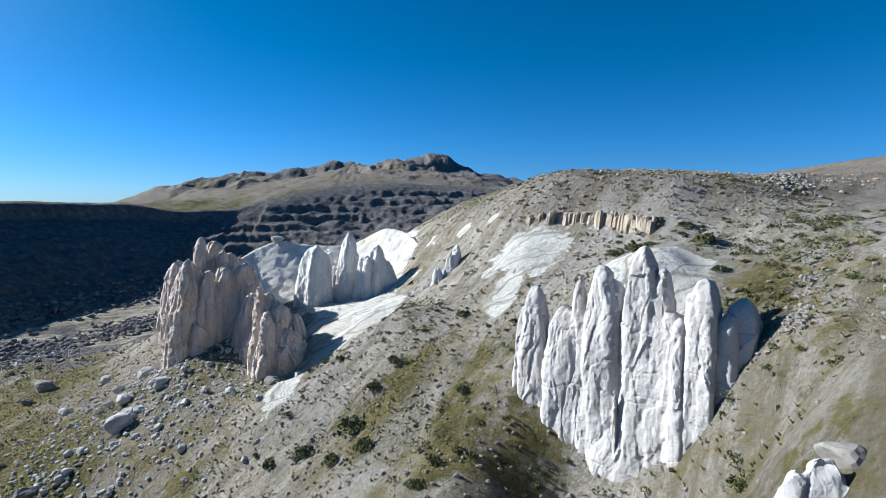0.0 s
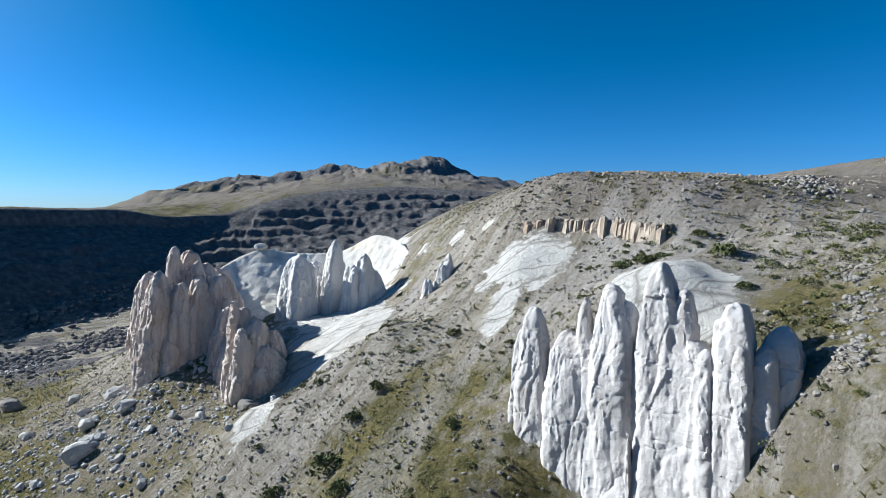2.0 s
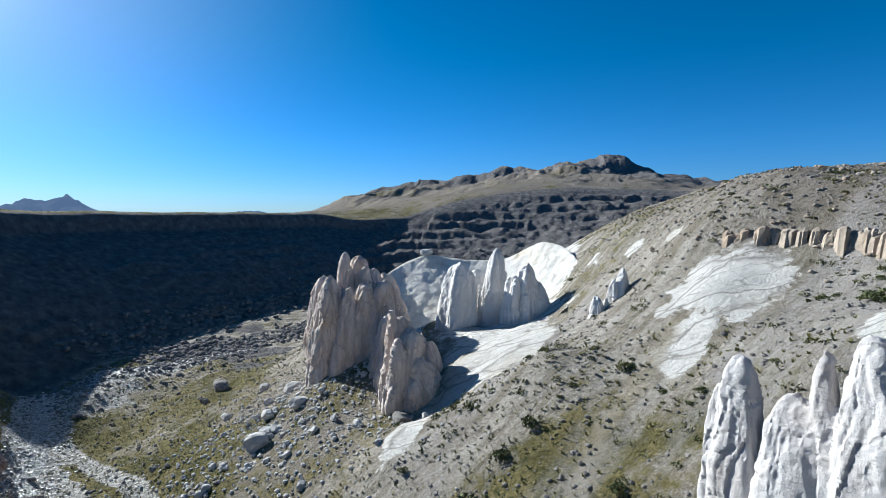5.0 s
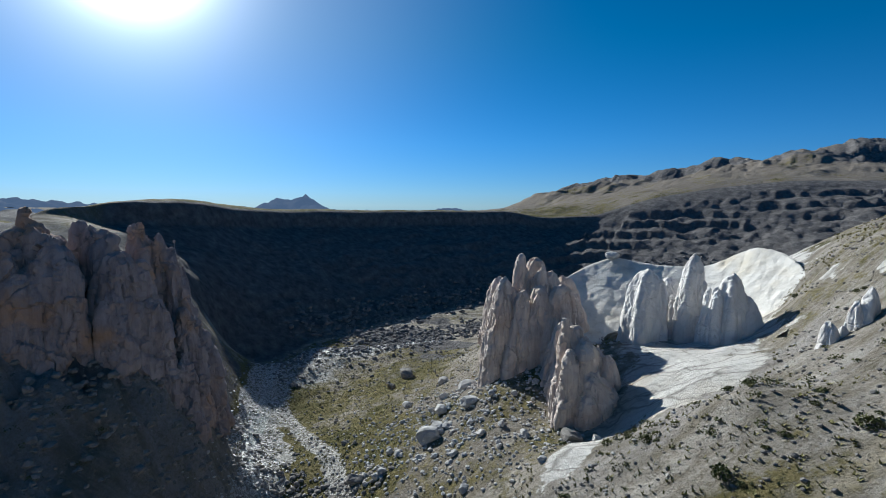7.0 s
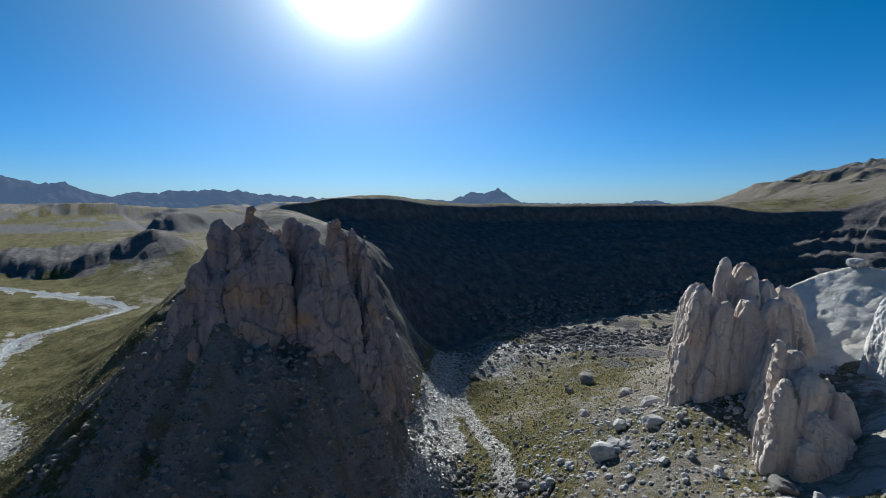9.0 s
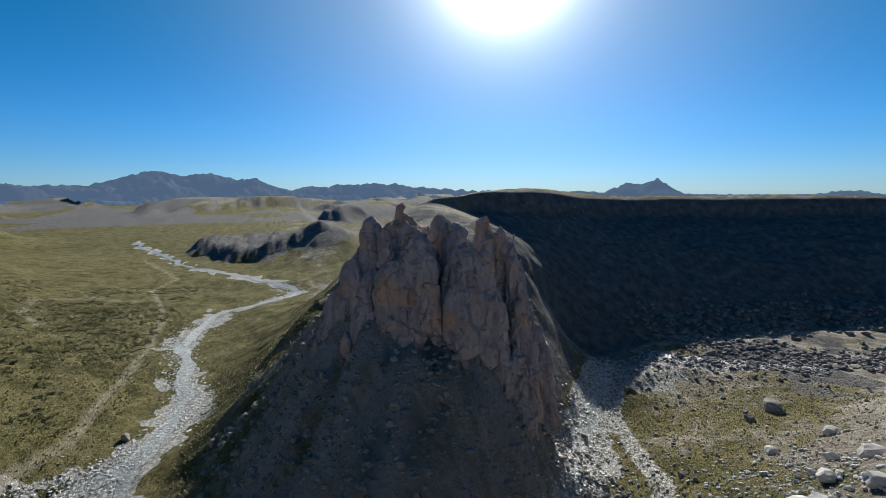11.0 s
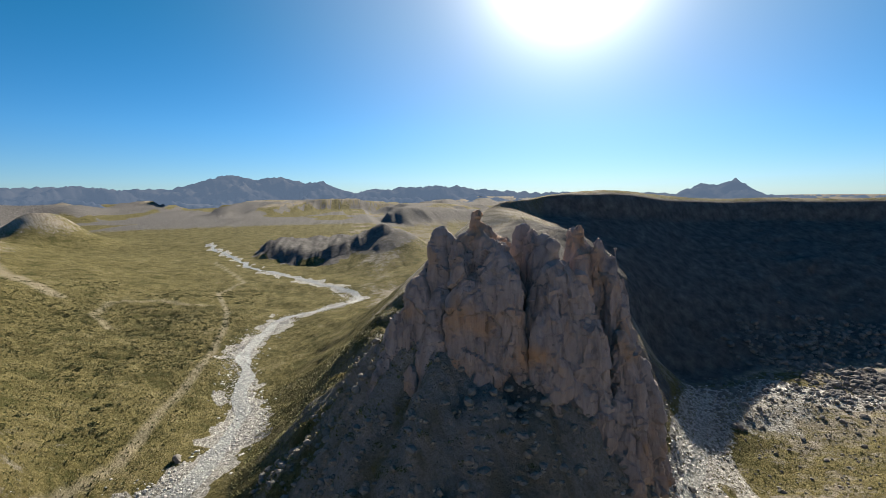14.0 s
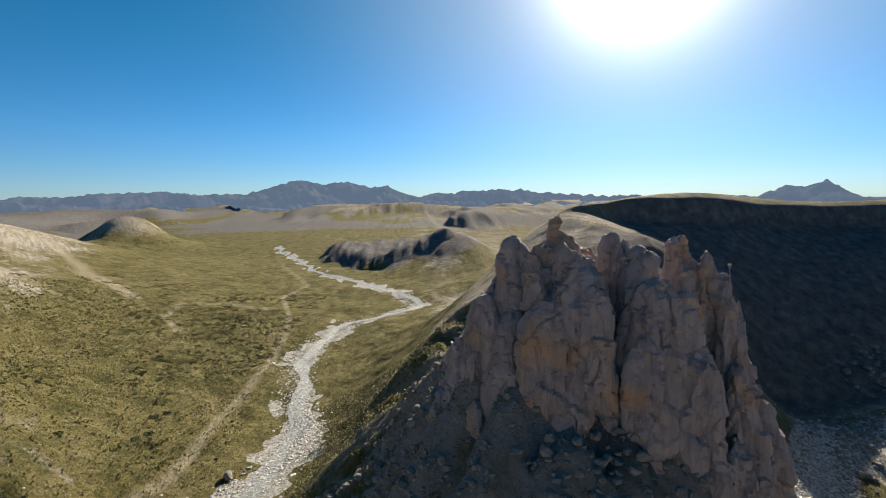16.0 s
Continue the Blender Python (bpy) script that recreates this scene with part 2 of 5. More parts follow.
    t.links.new(nz.outputs["Color"], sc.inputs[0])
    t.links.new(sc.outputs[0], warp.inputs[5])
    skew = t.nodes.new("ShaderNodeMapping")                  # long slanting joints
    skew.inputs["Rotation"].default_value = (0, 0, radians(-38))
    skew.inputs["Scale"].default_value = (0.30, 1.25, 0.5)
    t.links.new(warp.outputs[1], skew.inputs["Vector"])
    t.links.new(skew.outputs[0], crack.inputs["Vector"])
    line = ramp(t, crack.outputs["Distance"], [(0.0, (1, 1, 1)), (0.05, (0, 0, 0))])
    cross = node(t, "ShaderNodeTexVoronoi", Scale=0.34)
    cross.feature = "DISTANCE_TO_EDGE"
    t.links.new(skew.outputs[0], cross.inputs["Vector"])
    thin = ramp(t, cross.outputs["Distance"], [(0.0, (0.8, 0.8, 0.8)), (0.05, (0, 0, 0))])
    line = mix(t, 1.0, line, mix(t, ramp(t, n_mid, [(0.42, (0, 0, 0)), (0.55, (1, 1, 1))]), (0.0, 0.0, 0.0), thin), "LIGHTEN")
    bare = mix(t, calc(t, "MULTIPLY", line, 0.8), bare, (0.24, 0.22, 0.20))
    bare = mix(t, ramp(t, n_fine, [(0.52, (0, 0, 0)), (0.68, (0.5, 0.5, 0.5))]), bare, (0.30, 0.285, 0.265))
    e2 = calc(t, "ADD", pale, calc(t, "ADD", calc(t, "MULTIPLY", calc(t, "SUBTRACT", n_mid, 0.5), 1.2), calc(t, "MULTIPLY", calc(t, "SUBTRACT", n_dot, 0.5), 0.8)))
    pm = ramp(t, e2, [(0.46, (0, 0, 0)), (0.54, (1, 1, 1))])
    col = mix(t, pm, col, bare)
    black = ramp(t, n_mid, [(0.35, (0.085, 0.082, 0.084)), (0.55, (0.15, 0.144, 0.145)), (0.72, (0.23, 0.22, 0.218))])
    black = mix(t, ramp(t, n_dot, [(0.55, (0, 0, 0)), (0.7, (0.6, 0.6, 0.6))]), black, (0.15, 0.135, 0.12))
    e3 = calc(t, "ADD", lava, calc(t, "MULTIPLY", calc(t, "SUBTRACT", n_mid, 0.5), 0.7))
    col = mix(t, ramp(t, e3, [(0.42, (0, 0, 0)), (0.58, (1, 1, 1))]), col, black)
    bed = ramp(t, stones.outputs["Color"], [(0.15, (0.15, 0.145, 0.135)), (0.5, (0.42, 0.41, 0.39)), (0.85, (0.68, 0.67, 0.65))])
    bed = mix(t, ramp(t, n_fine, [(0.4, (0, 0, 0)), (0.6, (0.6, 0.6, 0.6))]), bed, (0.28, 0.27, 0.25))
    e4 = calc(t, "ADD", gravel, calc(t, "MULTIPLY", calc(t, "SUBTRACT", n_mid, 0.5), 0.9))
    col = mix(t, ramp(t, e4, [(0.42, (0, 0, 0)), (0.56, (1, 1, 1))]), col, bed)
    col = mix(t, calc(t, "MULTIPLY", track, 0.8), col, (0.34, 0.30, 0.23))
    a3 = t.nodes.new("ShaderNodeAttribute")
    a3.attribute_name = "scree"
    loose = calc(t, "MULTIPLY", a3.outputs["Fac"], ramp(t, n_fine, [(0.36, (0.3, 0.3, 0.3)), (0.6, (1, 1, 1))]))
    col = mix(t, calc(t, "MULTIPLY", loose, calc(t, "SUBTRACT", 1.0, pm)), col, mix(t, n_dot, (0.28, 0.265, 0.27), (0.44, 0.42, 0.42)))
    t.links.new(col, bsdf.inputs["Base Color"])
    bsdf.inputs["Roughness"].default_value = 0.95
    bsdf.inputs["Specular IOR Level"].default_value = 0.03
    h = calc(t, "ADD", calc(t, "MULTIPLY", n_fine, 0.5), calc(t, "ADD", n_dot, calc(t, "MULTIPLY", n_mid, 1.5)))
    bump(t, bsdf, h, 1.0, 1.0)
    return m


GROUND = ground_material()


def far_material(name, a, b, c):
    m, t, bsdf = nodes_of(name)
    co = t.nodes.new("ShaderNodeTexCoord").outputs["Object"]
    n1 = noise_tex(t, co, 0.004, 8, 0.65)
    n2 = noise_tex(t, co, 0.02, 8, 0.7, (1, 1, 0.3))
    col = ramp(t, n1, [(0.35, a), (0.5, b), (0.65, c)])
    col = mix(t, calc(t, "MULTIPLY", n2, 0.4), col, a)
    t.links.new(col, bsdf.inputs["Base Color"])
    bsdf.inputs["Roughness"].default_value = 0.95
    bsdf.inputs["Specular IOR Level"].default_value = 0.0
    bump(t, bsdf, n2, 0.5, 8.0)
    bsdf.inputs["Emission Color"].default_value = (0.32, 0.50, 0.86, 1)       # blue haze of the air before the range, put into its emission
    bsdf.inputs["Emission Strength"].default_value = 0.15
    return m


# near-black rock whose blue comes from the haze in its emission
HAZED_FAR_ROCK = far_material("far mountain rock with haze glow", (0.012, 0.013, 0.016), (0.026, 0.025, 0.026), (0.055, 0.049, 0.045))

# ---------- the lie of the land: skeleton lines, x y z ----------
CREEK = [(-100, 330, 6), (-118, 265, 3), (-129, 212, 1), (-140, 193, .5), (-158, 174, 0), (-158, 150, 0), (-132, 123, -.5),
         (-106, 103, -1), (-84, 87, -1.5), (-55, 55, -2), (-60, 20, -2.3), (-95, -2, -2.5), (-140, -6, -2.2)]
RIVER = [(-760, -150, -3), (-637, -102, -3), (-513, -48, -3), (-436, 0, -3), (-399, 27, -3), (-352, 40, -2.7), (-331, 27, -2.6),
         (-308, 3, -2.5), (-274, -8, -2.5), (-239, -11, -2.4), (-206, -5, -2.3), (-181, 3, -2.2), (-160, 2, -2.2), (-140, -6, -2.2),
         (-110, -40, -2), (-60, -100, -2)]
APRON = [(-58, 92, 3), (-68, 102, 3), (-89, 120, 2), (-101, 150, 3), (-106, 167, 2.5), (-118, 190, 2.5)]
APRON_UP = [(-42, 109, 18), (-52, 119, 16), (-60, 133, 16.5), (-72, 140, 11), (-78, 165, 13), (-75, 195, 15)]
SLOPE_LOW = [(-22, 70, 14), (-22, 87, 19.5), (-22, 97, 24), (-20, 106, 24), (-33, 118, 21), (-51, 127, 20), (-60, 148, 19)]
SLOPE_A = [(-6, 55, 21), (1, 65, 27), (-5, 80, 26.5), (-8, 97, 31.5), (-14, 110, 27)]
MASSIF_FOOT = [(17.2, 66.4, 33.4), (20.6, 62.6, 30.5), (23.1, 59.7, 28.6), (25.5, 56.7, 28.2), (28.6, 53.0, 29.9), (31.2, 49.8, 32.5), (32.9, 47.9, 37.2), (34.1, 46.4, 40.5)]
BOWL_FLOOR = [(-20, 112, 22.5), (-15, 113, 28.5), (-9, 114, 33), (-16, 121, 29.5), (-9, 122, 33.5), (-21, 128, 28.5), (-13, 130, 32.5), (-26, 138, 29.5), (-20, 141, 32), (-12, 141, 34), (-3, 136, 36.5), (-2, 126, 37.5)]
SLOPE_B = [(10, 46, 24), (11, 58, 28.4), (6, 72, 29.6), (2, 102, 41), (1, 107, 38), (1, 132, 36), (-8, 139, 34.5)]
SLOPE_C = [(14, 64, 30.6), (20, 78, 40), (18, 96, 43), (11, 104, 41.5), (14, 115, 44.5), (9, 140, 45), (13, 152, 50), (14, 165, 53.5)]
WHITE_BOWL = [(-26, 150, 31.5), (-14, 150, 33), (-2, 146, 35.5), (-30, 160, 33), (-15, 166, 35), (0, 160, 40)]
BAND_FOOT = [(28, 104, 52.5), (30, 111, 56.5), (38, 106, 57), (44, 98, 57.5), (47, 88, 57.5), (55, 80, 56.5)]
BAND_TOP = [(32, 116, 62), (39, 111, 62), (47, 102, 62.5), (51, 92, 62.5), (62, 88, 63)]
RIM = [(135, 110, 72), (105, 121, 70), (85, 113, 68), (66, 114, 69), (57, 124, 70), (48, 140, 70), (46, 195, 69), (40, 221, 64),
       (19, 196, 57), (8, 190, 52), (-12, 195, 41), (-25, 196, 40), (-42, 190, 38), (-54, 174, 33), (-58, 164, 28), (-72, 172, 20)]
BEHIND = [(-45, 200, 28), (-15, 215, 32), (25, 245, 45), (45, 280, 52)]
R_BACK = [(24, 72, 44), (33, 67, 49), (40, 67, 51.5), (46, 73, 54), (52, 76, 56), (46, 60, 52), (44.5, 54, 50.2)]
GULLY = [(67, 74, 59), (56, 62, 55), (47, 52, 52.2), (42.8, 48.4, 50.4), (40.2, 46.2, 49.4), (38.0, 45.2, 46.8), (36.0, 44.2, 43.8), (33.5, 42.8, 38.8), (26, 41, 28), (14, 38, 22), (-5, 38, 18)]
RIGHT = [(80, 72, 61), (56, 51, 56.5), (46, 43, 51.5), (34, 31, 50), (28, 26.5, 46.6), (23, 21, 43.5)]
RIGHT_LOW = [(50, 48, 54), (45, 44, 51.8), (39, 40, 48.8), (29.5, 34, 42.8)]
RIGHT_UP = [(95, 40, 68), (60, 5, 60), (35, -15, 52), (130, -20, 80)]
UNDER = [(5, 0, 27), (0, 25, 20), (-22, 48, 10), (-30, 10, 5), (-35, 72, 6), (0, -50, 26)]
MESA_FOOT = [(-176, 145, 4), (-182, 190, 4), (-180, 240, 4), (-165, 300, 6), (-120, 375, 10), (-50, 425, 22), (40, 450, 42), (110, 470, 60)]
MESA_RIM = [(-247, 104, 60), (-250, 140, 64), (-257, 176, 63), (-276, 220, 59), (-286, 262, 58), (-272, 322, 57.5), (-242, 384, 58),
            (-208, 436, 58), (-184, 472, 53), (-148, 502, 55), (-100, 532, 72), (-56, 560, 81), (6, 585, 88), (119, 610, 86)]
MESA_TOP = [(-320, 160, 64), (-420, 230, 56), (-380, 420, 52), (-330, 600, 50), (-600, 480, 46), (-150, 760, 95), (60, 800, 120)]
MESA_WEST = [(-262, 70, 30), (-290, 55, 6), (-350, 85, 8), (-450, 120, 10), (-420, 180, 40), (-560, 220, 30)]
HILLS = [(-452, 892, 62), (-361, 933, 95), (-188, 1033, 136), (-105, 1075, 166), (-1, 1050, 144), (89, 1026, 180), (150, 1000, 150), (218, 976, 104),
         (330, 900, 96), (150, 160, 71), (200, 230, 75), (262, 303, 85), (330, 312, 97), (420, 260, 122), (120, 330, 72), (250, 600, 90), (170, 60, 76)]
P_CREST = [(-66, 53, 8), (-76, 55, 17), (-84, 57, 25), (-91, 59, 33), (-99, 60, 44), (-118, 68, 50), (-140, 78, 48), (-165, 88, 47), (-205, 104, 53)]
P_RIGHT = [(-106, 82, 16), (-113, 97, 4.6), (-133, 102, 22), (-150, 116, 18), (-160, 106, 38), (-186, 120, 47), (-206, 130, 50), (-188, 138, 30)]
P_FOOT = [(-103, 43, 38), (-95, 46, 36), (-89, 50, 33.5), (-86, 55, 31.5), (-84.5, 61, 29.5), (-85, 67, 27), (-89, 75, 24), (-98, 81, 25)]
P_LEFT = [(-128, 44, 34), (-144, 39, 23.5), (-138, 27, 18), (-160, 35, 22), (-178, 54, 34), (-200, 58, 32)]
P_TOE = [(-70, 40, 8), (-92, 20, 5), (-120, 11, 2), (-150, 14, 1.5), (-190, 18, 1.5), (-225, 22, 2), (-250, 30, 3)]
PLAIN = [(-154, -20, .5), (-199, -39, 3.5), (-220, -20, 0), (-276, -24, .5), (-313, -30, 1), (-301, -88, 5), (-388, -69, 1), (-532, -106, .5),
         (-640, -185, 0), (-380, 60, 1), (-290, 25, 1)]
WEST_SLOPE = [(-123, -38, 15), (-157, -63, 19.5), (-213, -105, 19.5), (-179, -58, 10.5), (-235, -91, 12.6), (-136, -32, 7), (-349, -208, 31), (-120, -90, 42), (-210, -160, 56), (-330, -270, 72),
              (-590, -386, 84), (-470, -380, 86), (-323, -120, 14), (-374, -171, 19), (-448, -240, 32), (-660, -300, 12)]
LINES = [MASSIF_FOOT, CREEK, RIVER, APRON, APRON_UP, SLOPE_LOW, SLOPE_A, SLOPE_B, SLOPE_C, WHITE_BOWL, BAND_FOOT, BAND_TOP, RIM, BEHIND, R_BACK,
         GULLY, RIGHT, RIGHT_LOW, RIGHT_UP, UNDER, MESA_FOOT, MESA_RIM, P_CREST, P_RIGHT, P_FOOT, P_TOE]
SPOTS = [BOWL_FLOOR, MESA_TOP, MESA_WEST, HILLS, P_LEFT, PLAIN, WEST_SLOPE]


def sampled(line, step=16.0):
    out = []
    for a, b in zip(line, line[1:]):
        n = max(1, int(math.dist(a[:2], b[:2]) / step))
        out += [[a[i] + (b[i] - a[i]) * k / n for i in range(3)] for k in range(n)]
    return out + [list(line[-1])]


skeleton = np.array([p for l in LINES for p in sampled(l)] + [p for l in SPOTS for p in l], float)
_, keep = np.unique(np.round(skeleton[:, :2] / 4.0), axis=0, return_index=True)
skeleton = skeleton[np.sort(keep)]


def spline_weights(c, z, slack=0.4):
    """A thin-plate sheet over the skeleton."""
    n = len(c)
    r2 = ((c[:, None] - c[None]) ** 2).sum(2) / 1e4
    k = np.where(r2 > 0, 0.5 * r2 * np.log(np.maximum(r2, 1e-12)), 0) + np.eye(n) * slack * 1e-3
    q = np.column_stack([np.ones(n), c / 100])
    a = np.block([[k, q], [q.T, np.zeros((3, 3))]])
    return np.linalg.solve(a, np.concatenate([z, np.zeros(3)]))


WEIGHTS = spline_weights(skeleton[:, :2], skeleton[:, 2])


def sheet(x, y):
    out = np.empty(len(x))
    for i in range(0, len(x), 20000):
        p = np.column_stack([x[i:i + 20000], y[i:i + 20000]])
        r2 = ((p[:, None] - skeleton[None, :, :2]) ** 2).sum(2) / 1e4
        k = 0.5 * r2 * np.log(np.maximum(r2, 1e-12))
        out[i:i + 20000] = k @ WEIGHTS[:-3] + np.column_stack([np.ones(len(p)), p / 100]) @ WEIGHTS[-3:]
    return out


def away(line, x, y):
    """Distance from a line."""
    d = np.full(len(x), 1e9)
    for a, b in zip(line, line[1:]):
        ax, ay, bx, by = a[0], a[1], b[0] - a[0], b[1] - a[1]
        s = np.clip(((x - ax) * bx + (y - ay) * by) / (bx * bx + by * by), 0, 1)
        d = np.minimum(d, np.hypot(x - ax - s * bx, y - ay - s * by))
    return d


def far_land(x, y):
    d = np.hypot(x + 30, y - 35)
    az = np.degrees(np.arctan2(-(x + 30), y - 35))
    rough = fbm(x / 420, y / 420, 0, 5, 31)
    mesa = fbm(x / 620, y / 340, 0, 4, 17)
    west = 2 + smooth(1100, 2600, d) * 3 + (22 * smooth(0.0, 0.3, mesa) + 14 * smooth(0.3, 0.6, mesa)) * smooth(1000, 1400, d)
    west = west + 6 * rough * smooth(1100, 2000, d)
    east = 48 - 30 * smooth(600, 2200, d) + 6 * rough * smooth(700, 1500, d) + (40 + 50 * smooth(900, 2500, d)) * (1 - smooth(4, 26, az))
    return east + (west - east) * smooth(50, 72, az)


def land(x, y, fine=True):
    x, y = np.atleast_1d(np.asarray(x, float)), np.atleast_1d(np.asarray(y, float))
    d = np.hypot(x + 60, y - 150)
    z = sheet(x, y)
    far = smooth(560, 900, np.where(y > 300, d * 0.72, d))
    z = z + (far_land(x, y) - z) * far
    # knoll and lava bench across the plain
    z += 38 * np.exp(-(((x + 738) / 70) ** 2 + ((y + 335) / 50) ** 2)) * (1 + 0.2 * fbm(x / 60, y / 60, 0, 3, 5))
    edge = 1 - np.hypot((x + 640) / 125, (y - 15) / 85) + 0.22 * fbm(x / 45, y / 45, 0, 4, 8)
    z += 11 * smooth(0, 0.32, edge) + 3 * smooth(0, 0.3, edge) * fbm(x / 14, y / 14, 0, 3, 9)
    z += 24 * np.exp(-(((x + 560) / 75) ** 2 + ((y - 85) / 45) ** 2))
    if fine:
        calm = 1 - 0.85 * np.exp(-np.minimum(away(RIVER, x, y), away(CREEK, x, y)) / 12)
        calm = calm * (1 - 0.75 * np.exp(-(side_of(MESA_RIM, x, y) / 30) ** 2))
        z += calm * (1.1 * fbm(x / 22, y / 22, 0, 4, 2) + 0.35 * fbm(x / 4.5, y / 4.5, 0, 3, 3))
        z += (9 * fbm(x / 85, y / 85, 0, 4, 52) + 9 * (0.4 - np.abs(fbm(x / 48, y / 48, 0, 4, 53)))) * smooth(560, 850, y) * smooth(-650, -300, x)
        z += 2.2 * np.exp(-(((x - 39) / 6) ** 2 + ((y - 71) / 7) ** 2))
        spur = np.exp(-(((x + 118) / 66) ** 2 + ((y - 62) / 46) ** 2) ** 2) * smooth(3, 12, z)
        bear = np.arctan2(y - 62, x + 108)
        z += spur * (5.5 * (0.35 - np.abs(fbm(bear * 5.0, np.hypot(x + 108, y - 62) / 26, 0, 4, 81))) + 1.0 * fbm(x / 6, y / 6, 0, 3, 82))
        w = lava_mask(x, y)
        rim = side_of(MESA_RIM, x, y)
        east = smooth(-190, -110, x)
        west_rim = smooth(95, 130, y) * (1 - smooth(460, 520, y)) * (x < -120)
        z -= west_rim * (9 * smooth(0.5, -5, rim) * (1 - smooth(-8, -70, rim)) + 9 * smooth(3, 50, rim))
        step = (z / (7.0 + 2.0 * east) + 0.30 * fbm(x / 70, y / 70, 0, 3, 12) + 0.13 * east * fbm(x / 22, y / 22, 0, 3, 13)) % 1.0
        z += w * ((smooth(0.62, 0.92, step) - step) * (2.4 + 3.4 * east) * (0.6 + 0.8 * vnoise(x / 45, y / 45, 0, 19)) + (1.5 - 0.5 * east) * fbm(x / (12 - 5 * east), y / (12 - 5 * east), 0, 4, 14) - 1.6 * np.abs(fbm(x / 30, y / 30, 0, 3, 15))) * (1 - smooth(-30, -8, side_of(MESA_RIM, x, y)))
    return z


def blob(x, y, cx, cy, rx, ry, turn=0.0):
    c, s = math.cos(radians(turn)), math.sin(radians(turn))
    u, v = (x - cx) * c + (y - cy) * s, -(x - cx) * s + (y - cy) * c
    return np.clip(1.5 - np.hypot(u / rx, v / ry), 0, 1)


def pale_zone(x, y):
    """Where the white tuff lies bare."""
    p = np.maximum.reduce([
        blob(x, y, -9, 126, 13, 18, 12), blob(x, y, -10, 142, 15, 10), blob(x, y, -18, 172, 30, 17, 12), blob(x, y, 3, 176, 9, 16, -10),
        blob(x, y, 30, 104, 8, 11, -40), blob(x, y, 22, 95, 4, 7, -35), blob(x, y, 39, 70, 7, 9.5, -10), blob(x, y, -19, 103, 3.2, 11, -8), blob(x, y, -16, 115, 5, 9, -20),
        0.8 * blob(x, y, 13, 150, 2.4, 4), 0.8 * blob(x, y, 20, 138, 2, 3.4), 0.8 * blob(x, y, 26, 126, 1.6, 3)])
    return np.where(p > 0, p - 0.05 + 0.32 * fbm(x / 8, y / 8, 0, 4, 24), 0)


def side_of(line, x, y):
    """Signed distance: positive beyond the line (on its left-hand side as it runs)."""
    best, sign = np.full(len(x), 1e9), np.zeros(len(x))
    for a, b in zip(line, line[1:]):
        ax, ay, bx, by = a[0], a[1], b[0] - a[0], b[1] - a[1]
        s = np.clip(((x - ax) * bx + (y - ay) * by) / (bx * bx + by * by), 0, 1)
        d = np.hypot(x - ax - s * bx, y - ay - s * by)
        cr = bx * (y - ay) - by * (x - ax)
        sign = np.where(d < best, np.sign(cr), sign)
        best = np.minimum(best, d)
    return best * sign


def lava_mask(x, y):
    inside = smooth(-25, 8, side_of(MESA_FOOT, x, y)) * (1 - smooth(-6, 14, side_of(MESA_RIM, x, y)))
    inside *= smooth(95, 150, y) * (1 - smooth(150, 230, x))
    bench = smooth(-0.03, 0.06, 1 - np.hypot((x + 640) / 125, (y - 15) / 85) + 0.22 * fbm(x / 45, y / 45, 0, 4, 8))
    knob = smooth(0.35, 0.6, np.exp(-(((x + 560) / 75) ** 2 + ((y - 75) / 45) ** 2)))
    right = np.maximum(blob(x, y, 170, 880, 140, 170), smooth(0.12, 0.4, fbm(x / 70, y / 70, 0, 4, 55)) * smooth(760, 900, y) * smooth(-420, -300, x))
    return np.clip(np.maximum.reduce([inside, bench * 0.8, knob * 0.6, right]), 0, 1)


def axis(lo, hi, step, far_lo, far_hi, grow=1.07):
    mid = list(np.arange(lo, hi + step, step))
    a, s = [lo], step
    while a[-1] > far_lo:
        s *= grow
        a.append(a[-1] - s)
    b, s = [mid[-1]], step
    while b[-1] < far_hi:
        s *= grow
        b.append(b[-1] + s)
    return np.array(a[:0:-1] + mid + b[1:])


gx = axis(-290, 105, 1.5, -4700, 2200, 1.05)
gy = axis(-70, 300, 1.5, -4200, 300, 1.04)
gy = np.concatenate([gy[gy < 300], np.arange(300, 610, 2.6), 610 + np.cumsum(2.6 * 1.05 ** np.arange(91))])
GX, GY = np.meshgrid(gx, gy)
X, Y = GX.ravel(), GY.ravel()
Zl = land(X, Y)
nx, ny = len(gx), len(gy)
idx = np.arange(nx * ny).reshape(ny, nx)
quads = np.stack([idx[:-1, :-1], idx[:-1, 1:], idx[1:, 1:], idx[1:, :-1]], -1).reshape(-1, 4)
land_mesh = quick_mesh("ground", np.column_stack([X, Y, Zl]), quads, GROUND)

d_river, d_creek = away(RIVER, X, Y), away(CREEK, X, Y)
patch = fbm(X / 35, Y / 35, 0, 4, 21)
patch2 = fbm(X / 9, Y / 9, 0, 3, 22)
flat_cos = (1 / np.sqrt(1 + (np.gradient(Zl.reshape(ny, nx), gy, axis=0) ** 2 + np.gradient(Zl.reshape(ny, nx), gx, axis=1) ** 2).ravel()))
valley = smooth(-95, -125, X) * smooth(60, 25, Y)
near = 1 - smooth(500, 800, np.hypot(X + 60, Y - 50))
turf = 0.27 + 0.20 * patch + 0.12 * patch2
turf = turf + (0.30 * valley * smooth(40, 5, Zl) + 0.18 * valley) * (0.8 + 0.2 * near)
turf = np.where((X > -170) & (X < -55) & (Y > 95) & (Y < 215), turf + 0.28 * smooth(14, 3, Zl), turf)
